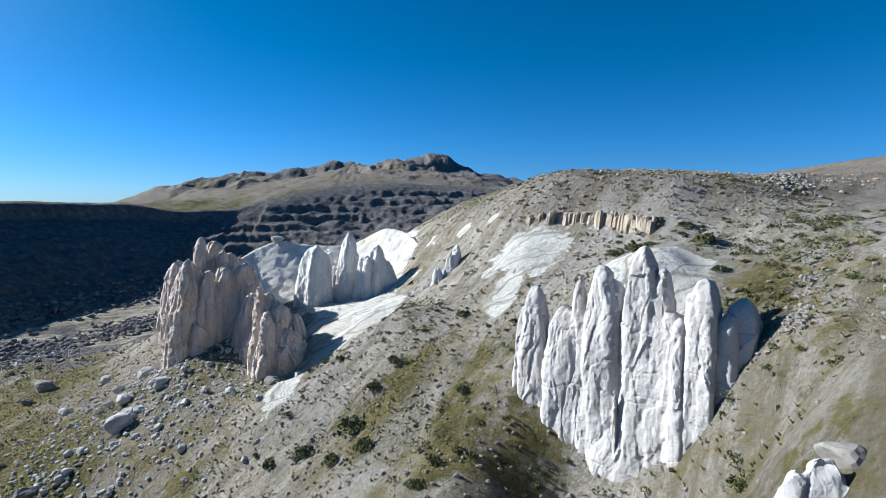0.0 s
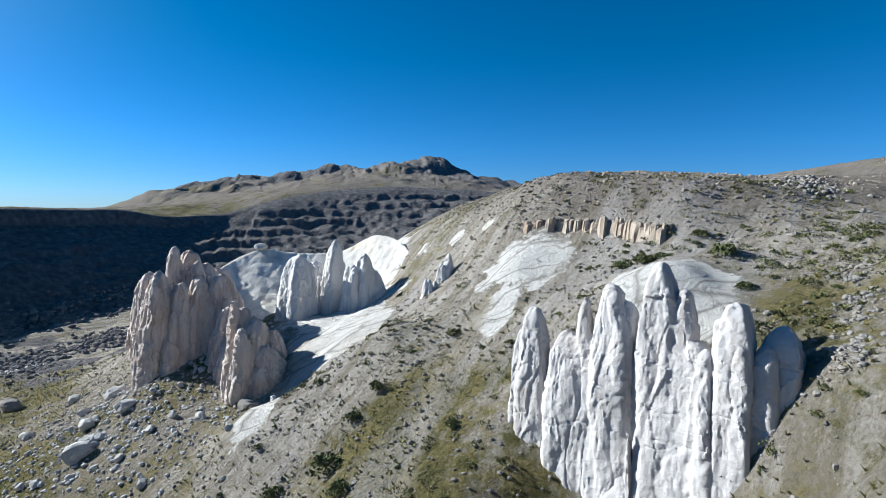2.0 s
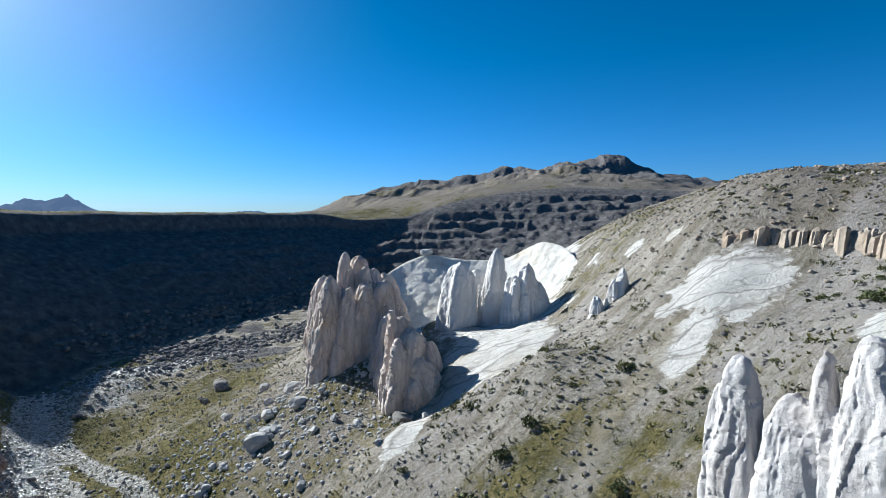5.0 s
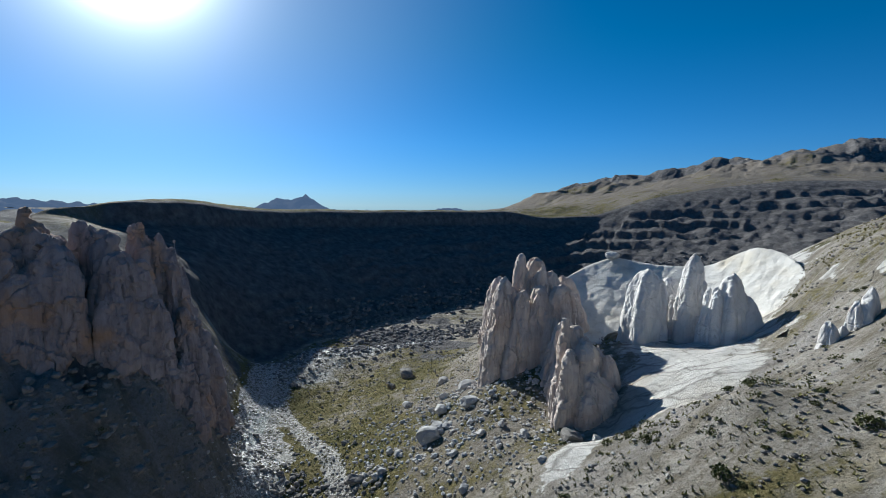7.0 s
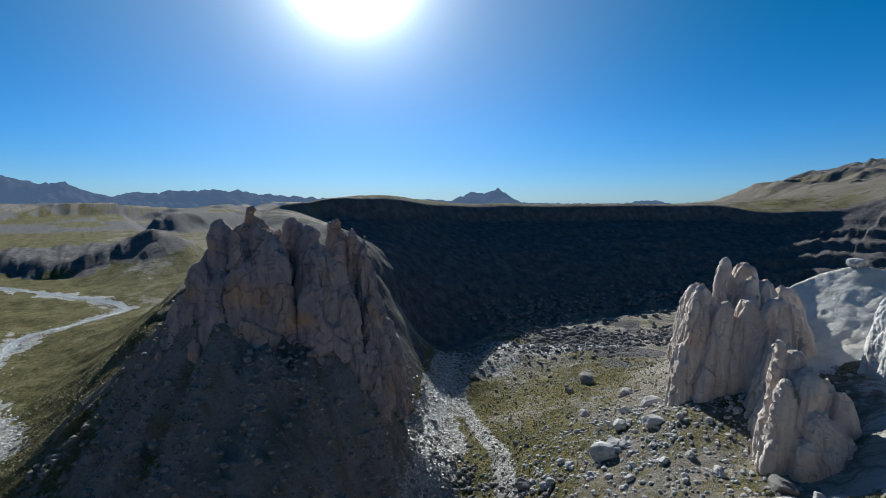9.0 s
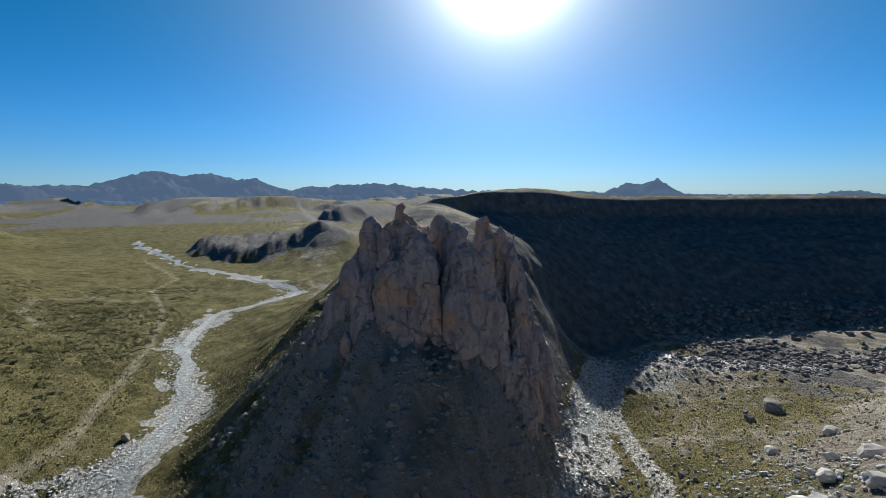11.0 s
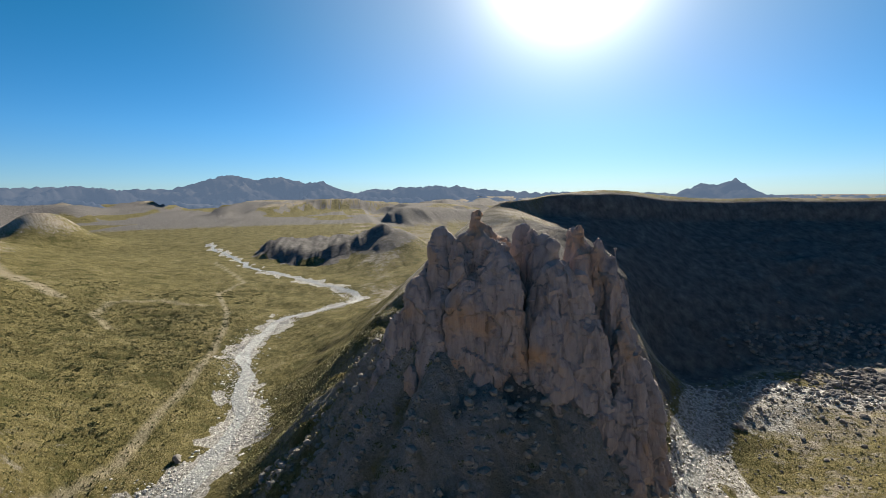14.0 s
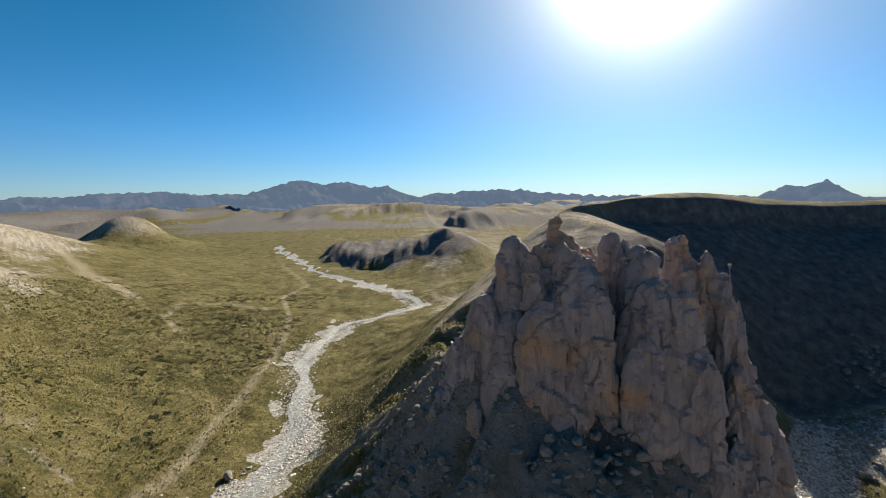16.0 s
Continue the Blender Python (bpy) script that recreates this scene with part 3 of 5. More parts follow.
turf += 0.16 * blob(X, Y, 0, 78, 12, 14) + 0.16 * blob(X, Y, 10, 60, 12, 12) + 0.10 * blob(X, Y, 58, 60, 22, 8, 45)
turf += 0.3 * blob(X, Y, -140, 33, 40, 10, -25) + 0.3 * smooth(-150, -185, X) * smooth(120, 80, Y) * smooth(30, 12, Zl)
mesa_top = smooth(-24.0, 4.0, side_of(MESA_RIM, X, Y)) * smooth(60, 120, Y)
turf += 0.3 * mesa_top * smooth(620, 480, Y) + 0.25 * blob(X, Y, -150, -60, 70, 60)
turf += 0.14 * blob(X, Y, 6, 84, 9, 22, -10) + 0.08 * blob(X, Y, 14, 66, 8, 16, -20) + 0.2 * blob(X, Y, 45, 62, 10, 6, 40)
turf += 0.05 * smooth(9, 3, away(GULLY, X, Y)) * (X > 20)
turf += 0.24 * blob(X, Y, -62, 110, 36, 30)
turf -= 0.2 * smooth(55, 66, Zl) * smooth(20, 60, X) * (Y < 330)
pale = pale_zone(X, Y)
gravel = np.maximum(smooth(8.6, 5.6, d_river + 4.6 * patch2) * (1 - smooth(0.12, 0.3, fbm(X / 13, Y / 13, 0, 3, 23))), smooth(9.0, 5.0, d_creek + 3.0 * patch2))
SIDE_BED = [(-140, 134, 0), (-112, 122, 0), (-88, 112, 0), (-68, 97, 0)]
gravel = np.maximum(gravel, 0.8 * smooth(3.6, 1.6, away(SIDE_BED, X, Y)))
gravel *= smooth(7, 3.5, Zl) * smooth(212, 190, Y)
gravel = np.maximum(gravel, 0.55 * blob(X, Y, -150, 158, 22, 22))
TRACK = [(-560, -95, 0), (-431, -43, 0), (-384, -52, 0), (-313, -31, 0), (-276, -25, 0), (-220, -21, 0), (-184, -22, 0), (-150, -21, 0), (-120, -30, 0)]
TRACK_HILL = [(-500, -340, 0), (-477, -303, 0), (-448, -240, 0), (-374, -171, 0), (-323, -120, 0)]
TRACK_LOOP = [(-330, -45, 0), (-345, -75, 0), (-330, -95, 0), (-300, -92, 0), (-275, -75, 0)]
FOOTPATH = [(-3, 52, 0), (3, 62, 0), (6, 72, 0), (10, 84, 0), (17, 92, 0), (21, 99, 0)]
track = np.maximum.reduce([0.7 * smooth(1.9, 0.8, away(TRACK, X, Y)), 0.8 * smooth(5.5, 3.5, away(TRACK_HILL, X, Y)), 0.6 * smooth(2.6, 1.2, away(TRACK_LOOP, X, Y)), smooth(1.6, 0.5, away(FOOTPATH, X, Y))])
rust = 0.7 * blob(X, Y, -66, 118, 30, 34) + 0.8 * mesa_top + 0.8 * smooth(600, 1000, np.hypot(X + 60, Y - 50)) * (X < 0) + np.clip(0.5 + 0.6 * fbm(X / 60, Y / 60, 0, 3, 41), 0, 1) * smooth(55, 66, Zl) + 0.55 * blob(X, Y, -92, 48, 30, 26) + 0.7 * smooth(110, 200, X)
# the lava channel also darkens steep far slopes, the ridge and creek-side ground
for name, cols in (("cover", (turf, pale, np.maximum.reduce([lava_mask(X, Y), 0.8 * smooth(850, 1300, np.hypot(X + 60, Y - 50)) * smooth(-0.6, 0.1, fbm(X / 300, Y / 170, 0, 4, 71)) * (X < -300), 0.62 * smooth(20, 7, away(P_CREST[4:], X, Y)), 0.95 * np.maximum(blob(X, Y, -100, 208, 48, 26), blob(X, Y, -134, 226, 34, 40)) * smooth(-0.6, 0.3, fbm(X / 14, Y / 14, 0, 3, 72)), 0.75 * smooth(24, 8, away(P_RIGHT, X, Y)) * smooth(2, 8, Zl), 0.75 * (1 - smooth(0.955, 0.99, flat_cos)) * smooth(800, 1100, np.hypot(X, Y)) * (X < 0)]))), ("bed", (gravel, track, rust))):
    at = land_mesh.color_attributes.new(name, "FLOAT_COLOR", "POINT")
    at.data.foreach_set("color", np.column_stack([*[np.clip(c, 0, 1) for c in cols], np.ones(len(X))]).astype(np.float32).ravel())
bear, reach = np.arctan2(Y - 62, X + 108), np.hypot(X + 108, Y - 62)
flank = np.exp(-(((X + 110) / 52) ** 2 + ((Y - 54) / 44) ** 2) ** 2) * smooth(3, 9, Zl)
streak = flank * smooth(-0.30, 0.25, fbm(bear * 7.0, reach / 45, 0, 4, 85) + 0.35 * fbm(X / 5, Y / 5, 0, 3, 86))
run = X * math.sin(radians(52)) - Y * math.cos(radians(52))
hill = smooth(-30, 0, X) * smooth(110, 80, X) * smooth(40, 60, Y) * smooth(200, 160, Y)
streak = np.maximum(streak, 0.55 * hill * smooth(0.1, 0.5, fbm(run / 7, (X + Y) / 60, 0, 4, 87)))
land_mesh.attributes.new("scree", "FLOAT", "POINT").data.foreach_set("value", np.clip(streak, 0, 1).astype(np.float32))
tagged(new("ground", land_mesh), "dry mountain ground of scree, turf and gravel beds", "ground", kind="structure")


def ground_z(x, y):
    return float(land(x, y)[0])


# ---------- rock formations ----------
def column(x, y, zb, zt, w, deep=1.0, turn=0.0, seed=0, lean=(0.0, 0.0), tip=2.6, box=4.0, segs=44, rings=44, foot=1.08):
    """A closed pillar with flat sides and a rounded head."""
    a = np.linspace(0, 2 * np.pi, segs, endpoint=False)
    u = np.concatenate([[0.0], np.linspace(0.0, 1, rings - 1) ** 0.8])
    A, U = np.meshgrid(a, u)
    h = zt - zb
    prof = (1 - U ** tip) ** (1 / 2.2) * (1 + (foot - 1) * (1 - U) ** 1.5)
    prof *= 1 + 0.07 * vnoise(U * 3.0 + seed, seed * 1.7)
    prof[0] = 0
    ce, se = np.cos(A), np.sin(A)
    sq = (np.abs(ce) ** box + np.abs(se) ** box) ** (-1 / box)
    flute = fbm(ce * 1.2 + seed * 3.1, se * 1.2, U * h * 0.02, 2, seed)
    r = w / 2 * sq * prof * (1.02 + 0.12 * flute)
    px, py = r * ce, r * se * deep
    pz = zb + h * U + 0.10 * w * fbm(ce * 1.6 * (1 - U * 0.5), se * 1.6 * (1 - U * 0.5) + seed, 0, 3, seed + 33) * U ** 3
    c, s = math.cos(radians(turn)), math.sin(radians(turn))
    vx = x + px * c - py * s + lean[0] * U
    vy = y + px * s + py * c + lean[1] * U
    verts = np.column_stack([vx.ravel(), vy.ravel(), pz.ravel()])
    i = np.arange(rings * segs).reshape(rings, segs)
    j = np.roll(i, -1, axis=1)
    return verts, np.stack([i[:-1], j[:-1], j[1:], i[1:]], -1).reshape(-1, 4)


def cells(x, y, z, seed):
    """For each place the value, 0..1, of the broken block that it belongs to."""
    ix, iy, iz = [np.floor(a).astype(np.int64) for a in (x, y, z)]
    best, val = np.full(len(x), 1e9), np.zeros(len(x))
    for dx in (-1, 0, 1):
        for dy in (-1, 0, 1):
            for dz in (-1, 0, 1):
                c = (ix + dx, iy + dy, iz + dz)
                d = (c[0] + hash3(*c, seed) - x) ** 2 + (c[1] + hash3(*c, seed + 1) - y) ** 2 + (c[2] + hash3(*c, seed + 2) - z) ** 2
                val = np.where(d < best, hash3(*c, seed + 3), val)
                best = np.minimum(best, d)
    return val


def weather(me, off, rough=1.0, seed=0, craggy=0.0, ribs=0.3, crack_depth=1.1, blocky=0.0):
    """Long cracks, shallow flutes, ledges and pits worn into a pillar."""
    n = len(me.vertices)
    co, no = np.empty(n * 3, np.float32), np.empty(n * 3, np.float32)
    me.vertices.foreach_get("co", co)
    me.vertices.foreach_get("normal", no)
    co, no = co.reshape(-1, 3).astype(float), no.reshape(-1, 3)
    x, y, z = (co + np.array(off)).T
    wx, wy = 0.6 * vnoise(x / 3, y / 3, z / 4, seed + 70), 0.6 * vnoise(x / 3 + 40, y / 3, z / 4, seed + 71)
    x, y = x + wx, y + wy
    steep = 1 - np.abs(no[:, 2]) ** 1.5
    d = 0.30 * fbm(x / 5.0, y / 5.0, z / 16.0, 3, seed)
    d += 0.12 * (np.abs(fbm(x / 2.8, y / 2.8, z / 14.0, 3, seed + 3)) - 0.3)
    slab = 2.3 * fbm(x / 3.0, y / 3.0, z / 17.0, 3, seed + 41)              # flat faces with stepped edges
    d += 1.7 * ribs * steep * (np.minimum(np.abs(fbm(x / 3.2, y / 3.2, z / 40.0, 2, seed + 61)), 0.4) - 0.2)   # upright ribs, sharp creases
    d += (0.10 + 0.3 * craggy) * steep * (np.floor(slab) + smooth(0.36, 0.64, slab - np.floor(slab)))
    d += craggy * (fbm(x / 6.0, y / 6.0, z / 8.0, 4, seed + 51) + 0.5 * np.abs(fbm(x / 3.0, y / 3.0, z / 2.6, 3, seed + 57)))
    crack = np.abs(fbm(x / 4.2, y / 4.2, z / 30.0, 2, seed + 11))
    d -= crack_depth * steep * smooth(0.07, 0.0, crack)
    d += 0.16 * steep * (np.minimum(np.abs(fbm(x / 1.3, y / 1.3, z / 18.0, 2, seed + 91)), 0.35) - 0.2)          # rain flutes
    if blocky:
        d += blocky * (1.1 * cells(x / 4.0, y / 4.0, z / 6.5, seed + 5) + 0.5 * cells(x / 1.6, y / 1.6, z / 2.8, seed + 9) - 0.8)
    joint = np.abs(fbm(x / 8.0, y / 8.0, z / 4.5, 2, seed + 17))
    d -= (0.12 + 0.3 * craggy) * steep * smooth(0.04, 0.0, joint)
    pits = fbm(x / 0.8, y / 0.8, z / 0.9, 2, seed + 23)
    d -= 0.09 * smooth(0.70, 0.84, pits)
    d += 0.06 * fbm(x / 0.5, y / 0.5, z / 0.7, 3, seed + 29)
    co = co + no * (d * rough)[:, None]
    me.vertices.foreach_set("co", co.astype(np.float32).ravel())
    me.update()


def fused(blocks, voxel):
    vs, fs, k = [], [], 0
    for v, f in blocks:
        vs.append(v), fs.append(f + k)
        k += len(v)
    raw = new("raw", quick_mesh("raw", np.concatenate(vs), np.concatenate(fs)))
    mod = raw.modifiers.new("fuse", "REMESH")
    mod.mode, mod.voxel_size = "VOXEL", voxel
    bpy.context.view_layer.update()
    me = bpy.data.meshes.new_from_object(raw.evaluated_get(bpy.context.evaluated_depsgraph_get()))
    old = raw.data
    bpy.data.objects.remove(raw)
    bpy.data.meshes.remove(old)
    return me


def formation(name, label, groups, material, turn, group="", voxel=0.35, rough=1.0, seed=0, box=4.0, foot=1.08, craggy=0.0, ribs=0.3, crack_depth=1.1, blocky=0.0):
    """groups: pillars, each a list of blocks fused into one part. A block: x, y, foot, top, width, bluntness, depth ratio, lean x, lean y."""
    rows = [r for g in groups for r in g]
    c = (sum(r[0] for r in rows) / len(rows), sum(r[1] for r in rows) / len(rows), min(r[2] for r in rows))
    top = tagged(new(name), label, "rock formation", group)
    top.location = c
    for n, g in enumerate(groups):
        blocks = []
        for m, (x, y, zb, zt, w, tip, *more) in enumerate(g):
            dp = more[0] if more else 1.0
            lean = tuple(more[1:3]) if len(more) > 2 else (0.0, 0.0)
            blocks.append(column(x - c[0], y - c[1], zb - 4 - c[2], zt - c[2], w, dp, turn, n * 5 + m + seed * 13, lean, tip, box, foot=foot))
        me = fused(blocks, voxel)
        me.name = "pillar"
        weather(me, c, rough, seed + n, craggy, ribs, crack_depth, blocky)
        me.materials.clear()
        me.materials.append(material)
        me.polygons.foreach_set("use_smooth", [True] * len(me.polygons))
        me.set_sharp_from_angle(angle=radians(34))
        part("pillar", me, top)
    return top


formation("pale_rock_massif", "pale grey tuff massif of fused rounded pillars", [
    [(20.5, 67.4, 33.9, 49.7, 4.4, 3.2, 0.73, 0.1, 1.4), (19.4, 68.8, 33.7, 46.5, 2.1, 3.0, 1.14, -0.2, 1.1)],
    [(23.8, 63.4, 30.3, 47.6, 5.1, 5.0, 0.82, 0.2, 2.3), (25.1, 62.0, 31.4, 51.3, 2.4, 3.4, 1.26, 0.1, 2.4), (22.8, 63.0, 28.8, 36.7, 3.2, 2.6, 0.95, 0.0, 1.5),
     (27.3, 59.6, 30.4, 51.8, 4.4, 9.0, 1.0, 0.1, 2.4), (27.1, 62.0, 47.0, 53.2, 3.0, 4.0), (28.4, 60.6, 46.0, 51.4, 2.2, 3.0), (26.2, 59.7, 28.5, 44.1, 5.6, 5.0, 0.6, 0.1, 2.4), (27.2, 56.2, 30.9, 39.1, 1.0, 2.4, 1.44, 0.0, 0.9)],
    [(28.9, 58.6, 36.9, 50.2, 1.6, 3.0, 1.28, 0.2, 1.3)],
    [(30.6, 56.4, 36.6, 55.8, 3.8, 4.4, 1.15, 0.3, 2.3), (30.0, 58.2, 46.0, 53.6, 2.6, 3.0), (31.9, 54.6, 37.2, 53.6, 2.1, 3.2, 1.59, 0.4, 2.1), (31.4, 54.4, 30.6, 48.6, 7.7, 9.0, 0.57, 0.5, 2.2),
     (32.4, 51.4, 34.0, 48.2, 2.0, 3.6, 1.31, 0.3, 2.0), (31.8, 50.8, 32.5, 40.0, 1.7, 2.2, 1.04, 0.1, 1.1), (29.4, 55.5, 29.1, 36.4, 13.2, 3.4, 0.3, 0.6, 1.5)],
    [(34.5, 50.9, 37.8, 53.0, 3.4, 5.0, 1.4, 0.5, 1.9), (33.5, 51.7, 39.4, 51.3, 1.3, 3.0, 1.9, 0.2, 1.7), (33.8, 49.7, 34.2, 40.9, 2.8, 2.6, 1.05, 0.5, 1.0)],
    [(36.0, 49.6, 38.4, 49.4, 2.6, 3.2, 1.49, 0.8, 1.3)],
    [(38.2, 50.0, 41.0, 51.2, 3.2, 5.0, 1.42, 0.8, 1.4)]],
    WHITE_ROCK, -50, voxel=0.18, rough=0.8, seed=3, box=4.5, foot=1.06, craggy=0.06, ribs=0.3, crack_depth=0.14, blocky=0.3)
formation("fin_rock_massif", "grey and brown tuff massif of leaning fins", [
    [(-57.0, 140.0, 27.5, 45.1, 5.2, 3.0, 1.1, 1.2, 0.6), (-51.8, 133.3, 21.1, 46.2, 7.4, 3.4, 1.0, 1.9, 0.9), (-54.4, 136.0, 22.0, 43.0, 5.0, 2.8, 1.0, 1.6, 0.8)],
    [(-52.1, 141.8, 22.6, 51.3, 4.4, 2.4, 1.0, 2.1, 0.9), (-50.0, 145.7, 20.6, 50.2, 8.2, 4.2, 0.9, 1.9, 0.8), (-47.8, 133.5, 21.1, 43.2, 5.6, 2.6, 1.0, 1.8, 0.8),
     (-45.8, 141.8, 22.6, 47.8, 3.9, 2.6, 1.3, 1.2, 0.5), (-45.6, 147.2, 21.3, 46.7, 5.0, 2.8, 1.4, 1.6, 0.6)],
    [(-44.3, 136.4, 20.8, 44.4, 6.2, 3.2, 1.0, 2.2, 0.9), (-40.9, 137.6, 19.6, 44.7, 6.6, 4.0, 1.0, 2.7, 1.0), (-38.3, 139.9, 23.2, 43.8, 4.0, 3.0, 1.0, 1.5, 0.5)],
    [(-35.0, 130.5, 21.0, 38.0, 7.0, 2.6, 1.3, 1.0, 0.5), (-31.6, 126.0, 21.5, 33.5, 7.0, 2.4, 1.2, 0.6, 0.4)],
    [(-42.7, 156.8, 31.2, 44.2, 5.9, 2.4, 1.2, -1.3, -0.4), (-41.0, 150.0, 24.0, 42.0, 7.0, 2.4, 1.5)]],
    BROWN_ROCK, -48, voxel=0.28, rough=1.2, seed=4, box=4.0, foot=1.12, craggy=0.08, ribs=0.6, crack_depth=0.35, blocky=0.5)
formation("brown_rock_tower", "brownish weathered tuff tower on the slope", [
    [(-29.8, 118.9, 23.4, 41.2, 3.1, 2.2, 1.0, 0.5, 0.2), (-28.4, 121.0, 22.9, 39.5, 4.2, 2.4, 1.0, 0.8, 0.2), (-27.6, 115.8, 22.2, 36.0, 3.7, 2.2, 1.0, 0.4, 0.1)],
    [(-26.4, 118.4, 22.4, 37.9, 6.0, 3.2, 1.0, 1.6, 0.5), (-22.9, 117.1, 21.7, 32.4, 5.7, 2.6, 1.0, 0.7, 0.2)],
    [(-20.9, 122.6, 22.3, 34.7, 3.4, 2.6, 1.0, -1.2, -0.3), (-19.7, 119.3, 22.1, 29.2, 2.5, 2.2), (-24.0, 122.6, 22.0, 36.0, 6.0, 2.4)]],
    BROWN_ROCK, -45, voxel=0.25, rough=1.2, seed=5, box=3.2, foot=1.2, craggy=0.2, ribs=0.5, crack_depth=0.3, blocky=0.45)
for n, (label, groups) in enumerate((
    ("broad pale tuff pillar on the white bowl", [[(-21.7, 147.7, 30.7, 49.0, 7.0, 4.6, 1.0, 1.0, 0.2), (-18.6, 147.6, 31.6, 47.2, 3.5, 3.0, 1.0, 0.7, 0.1)],
        [(-24.3, 147.8, 30.1, 40.0, 4.2, 2.4, 1.0, 0.6, 0.1), (-25.6, 147.0, 30.1, 36.3, 3.2, 2.0)]]),
    ("slender tall pale tuff spire", [[(-12.7, 150.3, 31.6, 52.2, 5.1, 3.2, 1.0, 1.1, 0.1), (-11.0, 150.5, 32.6, 47.2, 3.2, 2.6, 1.0, 1.1, 0.1)], [(-17.2, 154.6, 32.2, 46.6, 6.4, 4.2), (-15.6, 151.6, 32.0, 43.0, 4.0, 3.0)]]),
    ("low slim pale tuff pillar with a knob", [[(-8.5, 144.7, 33.8, 44.6, 3.1, 3.4, 1.0, 0.9, 0.1), (-7.7, 144.8, 42.0, 46.3, 2.3, 2.6)]]),
    ("fluted pale tuff pillar with a pointed head", [[(-6.4, 143.0, 33.3, 46.7, 3.3, 2.8, 1.0, 0.5, 0.0), (-3.0, 144.6, 33.3, 49.5, 6.1, 2.8, 1.0, -0.5, 0.0)], [(0.3, 145.3, 34.3, 45.4, 5.2, 2.6, 1.0, -1.2, 0.0)]]),
)):
    formation("rock_pillar", label, groups, PILLAR_TUFF, -48, "pillars of the white bowl", voxel=0.22, rough=1.0, seed=6 + n, box=3.6, foot=1.2, craggy=0.06, ribs=0.5, crack_depth=0.2, blocky=0.2)
formation("rock_spire", "small pointed pale tuff spire on the slope", [[(11.2, 118.6, 37.0, 46.6, 3.6, 2.4, 1.0, 0.3, 0.0)], [(13.0, 119.6, 39.0, 46.0, 3.0, 2.4)]], PILLAR_TUFF, -45, "slope spires", voxel=0.16, rough=0.7, seed=11, box=2.6, foot=1.3, craggy=0.2, crack_depth=0.2, blocky=0.3)
formation("rock_spire", "tall pointed pale tuff spire on the slope", [[(15.8, 121.0, 40.0, 52.0, 3.4, 1.8, 1.0, 0.4, 0.0)], [(14.6, 120.6, 40.0, 49.6, 3.6, 2.2)]], PILLAR_TUFF, -45, "slope spires", voxel=0.16, rough=0.7, seed=12, box=2.6, foot=1.3, craggy=0.2, crack_depth=0.2, blocky=0.3)
formation("pale_rock_outcrop", "small pale fluted tuff outcrop on the near slope", [[(25.2, 25.8, 40.0, 46.0, 3.4, 3.0, 0.9, 0.3, 0.3), (24.2, 26.6, 40.0, 45.2, 2.4, 2.6), (26.2, 24.8, 40.0, 45.0, 2.2, 2.6)]], WHITE_ROCK, -50, voxel=0.1, rough=0.5, seed=21, box=3.0, foot=1.3, craggy=0.1, ribs=0.6, crack_depth=0.3, blocky=0.3)


def cirque():
    """The hollow white wall behind the pillars: a concave face under a sharp rim, falling away behind."""
    rim = [(-46, 154, 39.0), (-49, 166, 41.6), (-45, 176, 45.4), (-38.4, 179.4, 48.2), (-32, 181, 47.2), (-23, 182.6, 46.3), (-13.6, 183, 46.5), (-7, 182.4, 50.0), (-1.5, 180, 53.3), (5, 173, 52.4), (9, 163, 49.6), (10, 153, 46.6), (9.5, 145, 43.6)]
    low = [(-37, 142, 29), (-35, 145, 30), (-33, 148, 30.6), (-28, 150, 31), (-22, 151, 31.5), (-16, 152, 32), (-10, 151, 32.8), (-5, 149, 33.6), (-1, 146, 35.2), (2, 143, 37), (4, 140, 38.5), (5.5, 137, 40), (6, 134, 41)]
    su = np.linspace(0, len(rim) - 1, 150)
    soft = [np.column_stack([np.convolve(np.pad(np.interp(su, range(len(rim)), [p[i] for p in line]), 9, "edge"), np.hanning(19) / np.hanning(19).sum(), "valid") for i in range(3)]) for line in (rim, low)]
    top, foot = soft
    out = (top - foot)[:, :2]
    out /= np.linalg.norm(out, axis=1)[:, None]
    rows = []
    for h in np.linspace(-0.12, 1, 44):
        xy = foot[:, :2] + (top - foot)[:, :2] * h
        z = foot[:, 2] + (top - foot)[:, 2] * (np.sign(h) * abs(h) ** 1.3)
        rows.append(np.column_stack([xy, z]))
    for away_m, drop in ((0.7, 0.1), (1.6, 0.8), (3.2, 3.5), (7, 12), (12, 24)):
        rows.append(np.column_stack([top[:, :2] + out * away_m, top[:, 2] - drop]))
    g = np.stack(rows, 1)
    x, y, z = g[..., 0], g[..., 1], g[..., 2]
    wear = 0.5 * fbm(x / 9, y / 9, z / 7, 4, 101) + 0.35 * fbm(x / 2.2, y / 2.2, z / 2.2, 3, 102) - 0.5 * smooth(0.08, 0.0, np.abs(fbm(x / 7, y / 7, z / 14, 2, 103)))
    slope = wear * 0.55
    g = g + np.stack([np.broadcast_to(out[:, None, 0], x.shape) * slope * -0.7, np.broadcast_to(out[:, None, 1], x.shape) * slope * -0.7, slope * 0.7], -1)
    i = np.arange(x.size).reshape(x.shape)
    f = np.stack([i[:-1, :-1], i[1:, :-1], i[1:, 1:], i[:-1, 1:]], -1).reshape(-1, 4)
    tagged(new("white_rock_wall", quick_mesh("white_rock_wall", g.reshape(-1, 3), f, BARE_TUFF)), "hollow white tuff wall with a sharp rim", "rock wall")


